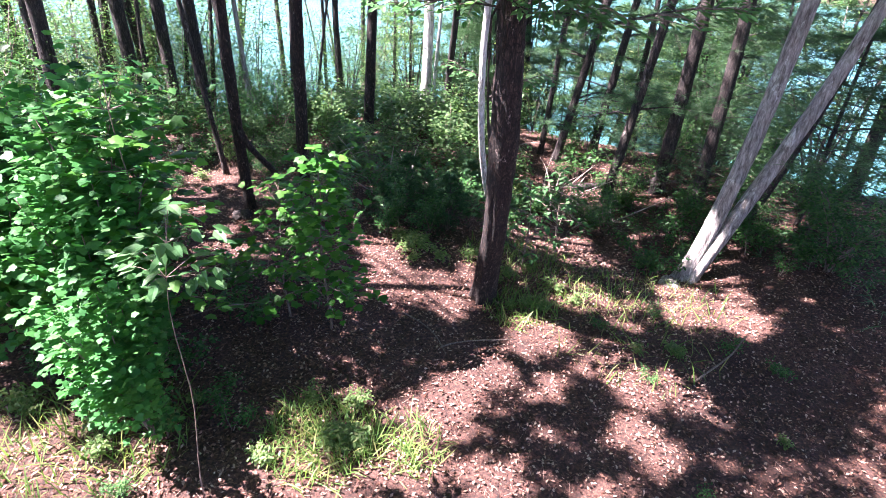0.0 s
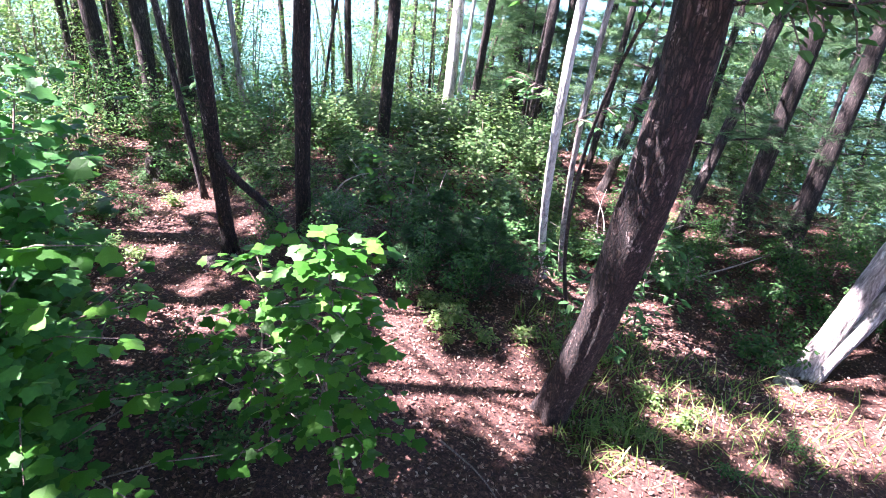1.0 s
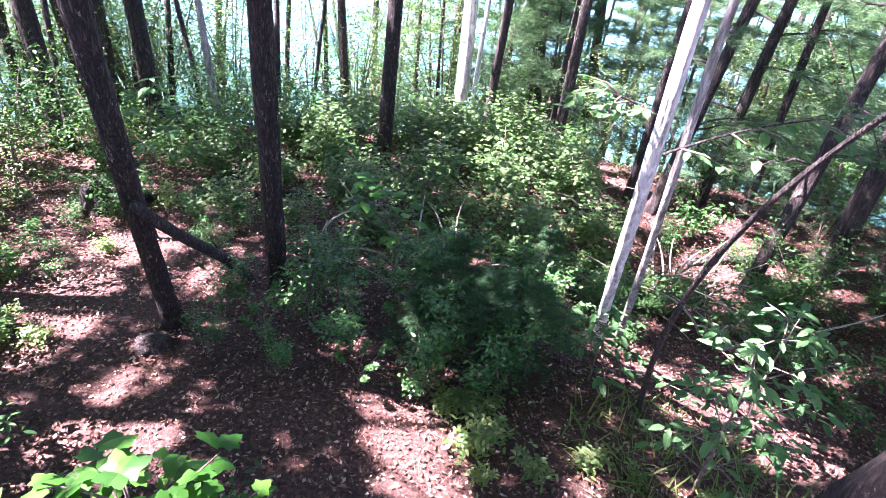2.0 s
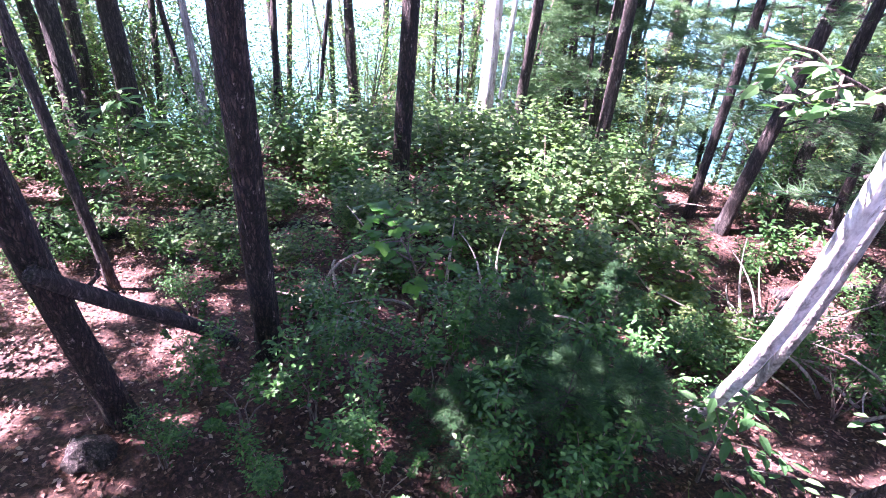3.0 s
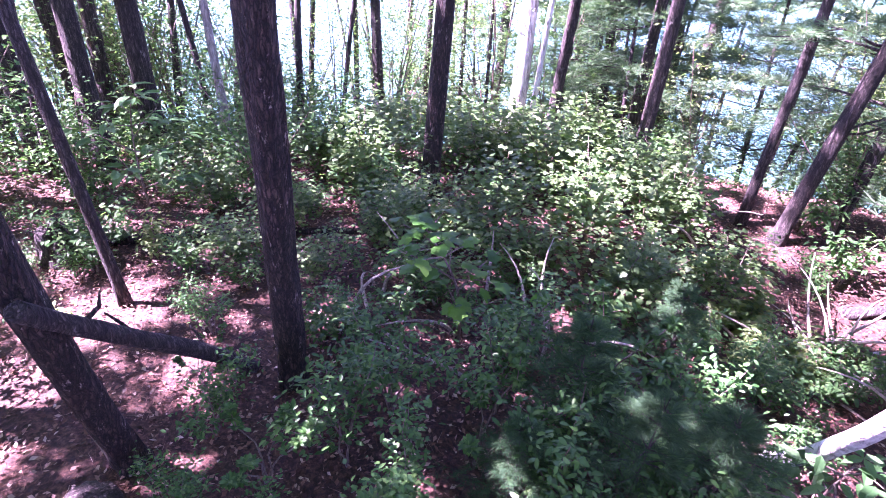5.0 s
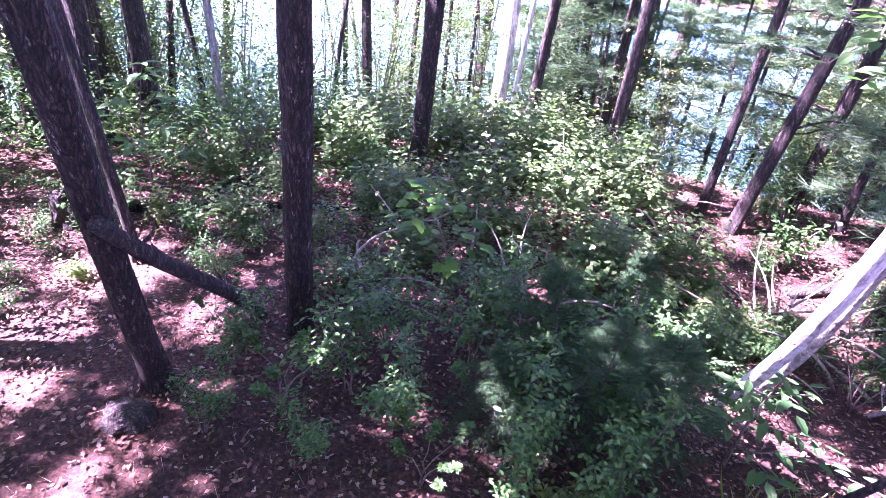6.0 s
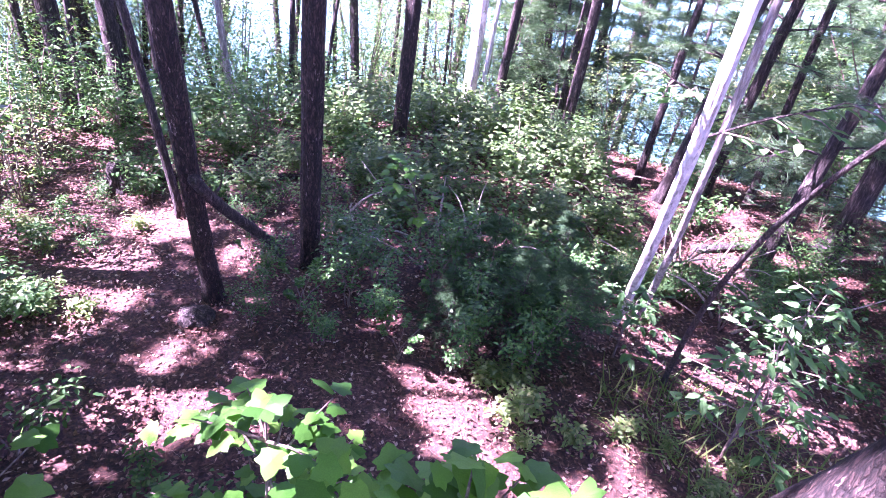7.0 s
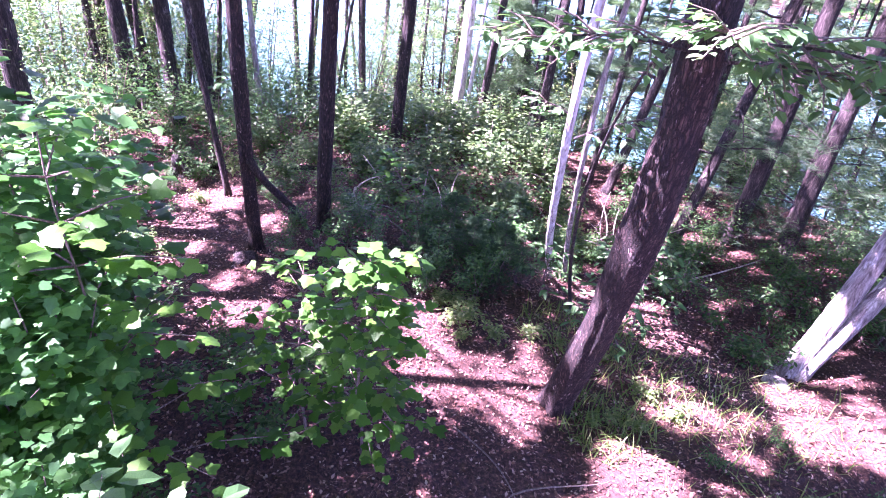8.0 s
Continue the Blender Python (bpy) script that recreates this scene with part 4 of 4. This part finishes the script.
scatter(PINES, [(0.9, 15.8, 0.7), (1.4, 14.2, 0.6), (6.9, 15.8, 0.8), (1.4, 18.4, 0.8), (5.3, 12.0, 0.65), (6.6, 13.2, 0.9), (0.3, 17.2, 0.7), (7.4, 17.0, 1.0), (-1.9, 19.4, 0.8), (5.9, 10.4, 0.7), (8.8, 12.4, 0.9), (1.0, 13.8, 0.5), (5.4, 7.9, 0.6), (6.4, 6.4, 0.7), (4.6, 9.6, 0.6), (0.9, 14.9, 0.6), (0.2, 15.4, 0.6), (5.9, 14.2, 0.6), (7.2, 14.8, 0.8), (1.3, 16.8, 0.6), (7.2, 11.6, 0.8), (-1.2, 16.4, 0.6)], "white pines")


def pine_bough(foot, tip, tufts, seed):
    rnd, rng = random.Random(seed), np.random.default_rng(seed)
    root = thing("pine_branch", "long level pine branch with tufts of needles", "branch", Matrix.Translation(foot))
    d = Vector(tip) - Vector(foot)
    line = [d * s + Vector((0, 0, 0.10 * d.length * math.sin(math.pi * s))) + Vector((0, 0, rnd.gauss(0, 0.012))) for s in np.linspace(0, 1, 10)]
    v, f = tube(line, [0.016 * (1 - 0.85 * i / 9) for i in range(10)], 6)
    part("limb", mesh_of("limb", v, f), BARK_DARK, root)
    pos, head = [], []
    for k in range(7):
        p = line[2 + k]
        a = math.atan2(d.y, d.x) + (1 if k % 2 else -1) * rnd.uniform(0.5, 1.0)
        q = p + Vector((math.cos(a), math.sin(a), rnd.uniform(-0.15, 0.1))) * d.length * 0.3
        v, f = tube([p, p.lerp(q, 0.5), q], [0.006, 0.004, 0.002], 5)
        part("twig", mesh_of("twig", v, f), BARK_DARK, root)
        for _ in range(tufts):
            c = p.lerp(q, 0.3 + 0.7 * rnd.random()) + Vector((rnd.gauss(0, 0.03), rnd.gauss(0, 0.03), rnd.gauss(0, 0.02)))
            for _ in range(12):
                pos.append(tuple(c))
                head.append(a + rnd.gauss(0, 0.8))
    n = len(pos)
    part("needles", cloud_mesh("needles", cloud(np.array(pos), np.array(head), rng.normal(0.1, 0.4, n), rng.uniform(0, 3, n), 0.13 * rng.uniform(0.7, 1.2, n), NEEDLE)), NEEDLES, root)


for i in range(18):
    rnd = random.Random(300 + i)
    tx, ty, lean = ((2.15, 10.95, 0.165), (2.96, 11.35, 0.107), (2.75, 9.15, 0.12))[i % 3]
    z, a, r = rnd.uniform(0.6, 2.8), rnd.uniform(0, 6.28), rnd.uniform(0.9, 1.7)
    tx += lean * (z + 0.5)
    pine_bough((tx, ty, z), (tx + r * math.cos(a), ty + r * math.sin(a), z + rnd.uniform(-0.3, 0.15)), 14, i)


# ---- dead wood, stones ----
def log(name, label, a, b, r0, r1, mat, seed, cat="log"):
    root = thing(name, label, cat, Matrix.Translation(a))
    d = Vector(b) - Vector(a)
    line = [d * s + Vector((0.04 * math.sin(5 * s + seed), 0.03 * math.cos(4 * s), 0.05 * math.sin(3.1 * s))) for s in np.linspace(0, 1, 16)]
    v, f = tube(line, [r0 + (r1 - r0) * i / 15 for i in range(16)], 16, r0 * 0.18, 12, seed)
    part("stem", mesh_of("stem", v, f), mat, root)
    rnd = random.Random(int(seed))
    for k in (5, 9, 12):
        side = Vector((rnd.uniform(-1, 1), rnd.uniform(-1, 1), rnd.uniform(0.3, 1))).normalized()
        v, f = tube([line[k], line[k] + side * r0 * 2.2, line[k] + side * r0 * 3.4 + d * 0.03], [r0 * 0.28, r0 * 0.2, r0 * 0.1], 6)
        part("stub", mesh_of("stub", v, f), mat, root)
    return root


log("leaning_trunk", "dark dead trunk leaning against the oak", (-2.40, 7.82, ground_z(-2.4, 7.8) - 0.05), (-2.50, 6.62, 1.20), 0.042, 0.034, BARK_DARK, 1.0, "trunk")
log("fallen_log", "weathered fallen log lying across the ridge", (-4.3, 9.2, ground_z(-4.3, 9.2) + 0.02), (-1.7, 10.1, ground_z(-1.7, 10.1) + 0.03), 0.045, 0.025, BARK_OAK, 2.0)
log("fallen_log", "mossy fallen log in the hollow", (2.3, 9.7, ground_z(2.3, 9.7) + 0.03), (4.9, 9.9, ground_z(4.9, 9.9) + 0.03), 0.05, 0.035, BARK_DARK, 3.0)
log("fallen_branch", "thin fallen branch on the dry leaves", (0.05, 4.15, ground_z(0.05, 4.15) + 0.03), (0.75, 4.45, ground_z(0.75, 4.45) + 0.03), 0.007, 0.004, BARK_TWIG, 4.0, "branch")
log("fallen_branch", "thin fallen branch on the dry leaves", (-0.35, 4.75, ground_z(-0.35, 4.75) + 0.03), (0.10, 4.1, ground_z(0.1, 4.1) + 0.03), 0.007, 0.004, BARK_TWIG, 5.0, "branch")
log("fallen_branch", "pale broken branch leaning over the hollow", (2.4, 4.0, ground_z(2.4, 4.0) + 0.02), (3.1, 4.6, ground_z(3.1, 4.6) + 0.25), 0.010, 0.005, BARK_TWIG, 6.0, "branch")


def dead_branches(x, y, n, seed, reach=1.1):
    rnd = random.Random(seed)
    root = thing("dead_branch", "tangle of bare bleached branches on the slope", "branch", Matrix.Translation((x, y, ground_z(x, y))))
    for i in range(n):
        a, r = rnd.uniform(0, 6.28), reach * rnd.uniform(0.5, 1.0)
        p = Vector((rnd.gauss(0, 0.25), rnd.gauss(0, 0.25), -0.02))
        q = p + Vector((math.cos(a) * r, math.sin(a) * r, rnd.uniform(0.05, 0.75)))
        m = p.lerp(q, 0.5) + Vector((rnd.gauss(0, 0.12), rnd.gauss(0, 0.12), rnd.uniform(0.0, 0.3)))
        line = [p * (1 - s) ** 2 + m * 2 * s * (1 - s) + q * s * s for s in np.linspace(0, 1, 8)]
        v, f = tube(line, [0.017 * (1 - 0.8 * k / 7) for k in range(8)], 6)
        part("twig", mesh_of("twig", v, f), DEAD_WOOD, root)


dead_branches(1.75, 9.0, 16, 1)
dead_branches(2.5, 8.2, 9, 2, 0.9)
dead_branches(-0.75, 8.6, 10, 3, 0.8)
dead_branches(-1.7, 8.5, 7, 4, 0.6)
dead_branches(1.0, 11.0, 8, 5, 0.9)


def stone(name, label, x, y, sx, sy, sz, mat, seed, cat="stone"):
    bm = bmesh.new()
    bmesh.ops.create_icosphere(bm, subdivisions=3, radius=1)
    for v in bm.verts:
        k = 1 + 0.45 * noise.noise(v.co * 1.3 + Vector((seed, 0, 0))) + 0.22 * noise.noise(v.co * 4 + Vector((0, seed, 0)))
        v.co = Vector((v.co.x * sx * k, v.co.y * sy * k, v.co.z * sz * k))
    me = bpy.data.meshes.new(name)
    bm.to_mesh(me)
    bm.free()
    me.materials.append(mat)
    ob = new(name, me)
    ob.location = (x, y, ground_z(x, y) + sz * 0.35)
    tagged(ob, label, cat)


stone("stump", "small dark rotten stump at the foot of the oak", -2.72, 6.78, 0.13, 0.10, 0.07, BARK_DARK, 1, "stump")
stone("stone", "pale root-covered stone at the foot of the maple", 2.86, 6.1, 0.11, 0.14, 0.05, BARK_PALE, 2)
stone("stump", "dark broken stump beside the fallen log", -4.35, 8.9, 0.14, 0.13, 0.26, BARK_DARK, 3, "stump")


# ---- litter and grass ----
def litter():
    n = 175000
    y, x = RNG.uniform(0.4, 13.5, n), RNG.uniform(-7.5, 7.5, n)
    far = RNG.random(n) < 0.3
    y, x = np.where(far, RNG.normal(4.0, 6.0, n), y), np.where(far, RNG.normal(-0.5, 6.0, n), x)
    z = np.array([ground_z(a, b) for a, b in zip(x, y)]) + RNG.uniform(0.004, 0.025, n)
    pos = np.stack([x, y, z], 1)
    me = cloud_mesh("leaf_litter", cloud(pos, RNG.uniform(0, 6.28, n), RNG.normal(0, 0.3, n), RNG.normal(0, 0.35, n), RNG.uniform(0.016, 0.043, n), CURLED))
    me.materials.append(LITTER)
    tagged(new("leaf_litter", me), "dry brown fallen leaves covering the forest floor", "leaves", kind="stuff")
    n = 26000
    y, x = RNG.normal(4.5, 3.0, n), RNG.normal(-0.4, 2.6, n)
    z = np.array([ground_z(a, b) for a, b in zip(x, y)]) + RNG.uniform(0.01, 0.035, n)
    needle = (np.array([(0, 0.014, 0), (0, -0.014, 0), (1, 0, 0.0)]), [(0, 1, 2)])
    me = cloud_mesh("pine_straw", cloud(np.stack([x, y, z], 1), RNG.uniform(0, 6.28, n), RNG.normal(0, 0.12, n), RNG.normal(0, 0.5, n), RNG.uniform(0.05, 0.10, n), needle))
    me.materials.append(LITTER)
    tagged(new("pine_straw", me), "fallen reddish pine needles on the forest floor", "needles", kind="stuff")


def grass():
    pos = []
    for cx, cy, r, n in ((-0.85, 3.05, 0.45, 900), (0.85, 5.0, 0.4, 350), (-2.6, 3.0, 0.8, 900), (1.9, 4.6, 0.9, 220), (-0.2, 3.0, 0.3, 250), (2.6, 5.6, 0.8, 220), (0.9, 6.3, 0.7, 500), (1.6, 5.6, 0.7, 260)):
        for _ in range(n):
            a, q = random.uniform(0, 6.28), r * random.random() ** 0.6
            x, y = cx + q * math.cos(a), cy + q * math.sin(a)
            pos.append((x, y, ground_z(x, y)))
    n = len(pos)
    blade = (np.array([(0, 0.03, 0), (0, -0.03, 0), (0.6, 0.02, 0.02), (0.6, -0.02, 0.02), (1, 0, -0.1)]), [(0, 1, 3), (0, 3, 2), (2, 3, 4)])
    me = cloud_mesh("grass", cloud(np.array(pos), RNG.uniform(0, 6.28, n), RNG.normal(0.8, 0.35, n), RNG.normal(0, 0.3, n), RNG.uniform(0.08, 0.24, n), blade))
    me.materials.append(GRASS)
    tagged(new("grass", me), "thin yellow-green grass beside the trail", "grass", kind="stuff")


def undergrowth():
    """Knee-high leafy plants covering the far part of the ridge, in loose clumps."""
    rng = np.random.default_rng(77)
    pos, size = [], []
    for _ in range(260):
        x, y = rng.uniform(-8.5, 2.2), rng.uniform(10.4, 15.5)
        if noise.noise((x * 0.8, y * 0.8, 2.0)) < -0.18 or (1.2 < x and y < 11.5):
            continue
        r, h, z = rng.uniform(0.2, 0.5), rng.uniform(0.25, 0.8), ground_z(x, y)
        for _ in range(int(520 * r)):
            a, q, k = rng.uniform(0, 6.28), r * rng.random() ** 0.6, rng.random() ** 0.7
            pos.append((x + q * math.cos(a), y + q * math.sin(a), z + 0.04 + h * k * (1 - 0.5 * (q / r) ** 2)))
            size.append(rng.uniform(0.045, 0.09))
    n = len(pos)
    me = cloud_mesh("undergrowth", cloud(np.array(pos), rng.uniform(0, 6.28, n), rng.normal(-0.1, 0.35, n), rng.normal(0, 0.4, n), np.array(size), OVAL))
    me.materials.append(LEAF_BROAD)
    tagged(new("undergrowth", me), "knee-high green undergrowth on the far ridge", "plants", kind="stuff")


def far_woods():
    n = 16000
    x = RNG.uniform(-260, 260, n)
    u = 138 + 120 * RNG.random(n) ** 1.6
    y = u - 0.25 * np.maximum(0, -3 - x) - 0.5 * np.maximum(0, x - 1)
    z = np.interp(u, PROFILE_U, PROFILE_Z) + RNG.uniform(0, 9, n) * (0.2 + 0.8 * RNG.random(n))
    me = cloud_mesh("far_woods", cloud(np.stack([x, y, z], 1), RNG.uniform(0, 6.28, n), RNG.normal(0, 0.5, n), RNG.normal(0, 0.6, n), RNG.uniform(1.2, 3.4, n), OVAL))
    me.materials.append(LEAF_MID)
    tagged(new("backdrop", me), "wooded green hillside across the lake", "woods", kind="stuff")


litter()
grass()
undergrowth()
far_woods()
for ob in STOCK + LAUREL + LOW + PALELOW + DENSE + TALL + MAPLES + UNDER + BUSH + [SEEDLING] + PINES + HIGH_PINES:
    for o in (*ob.children_recursive, ob):
        bpy.data.objects.remove(o)
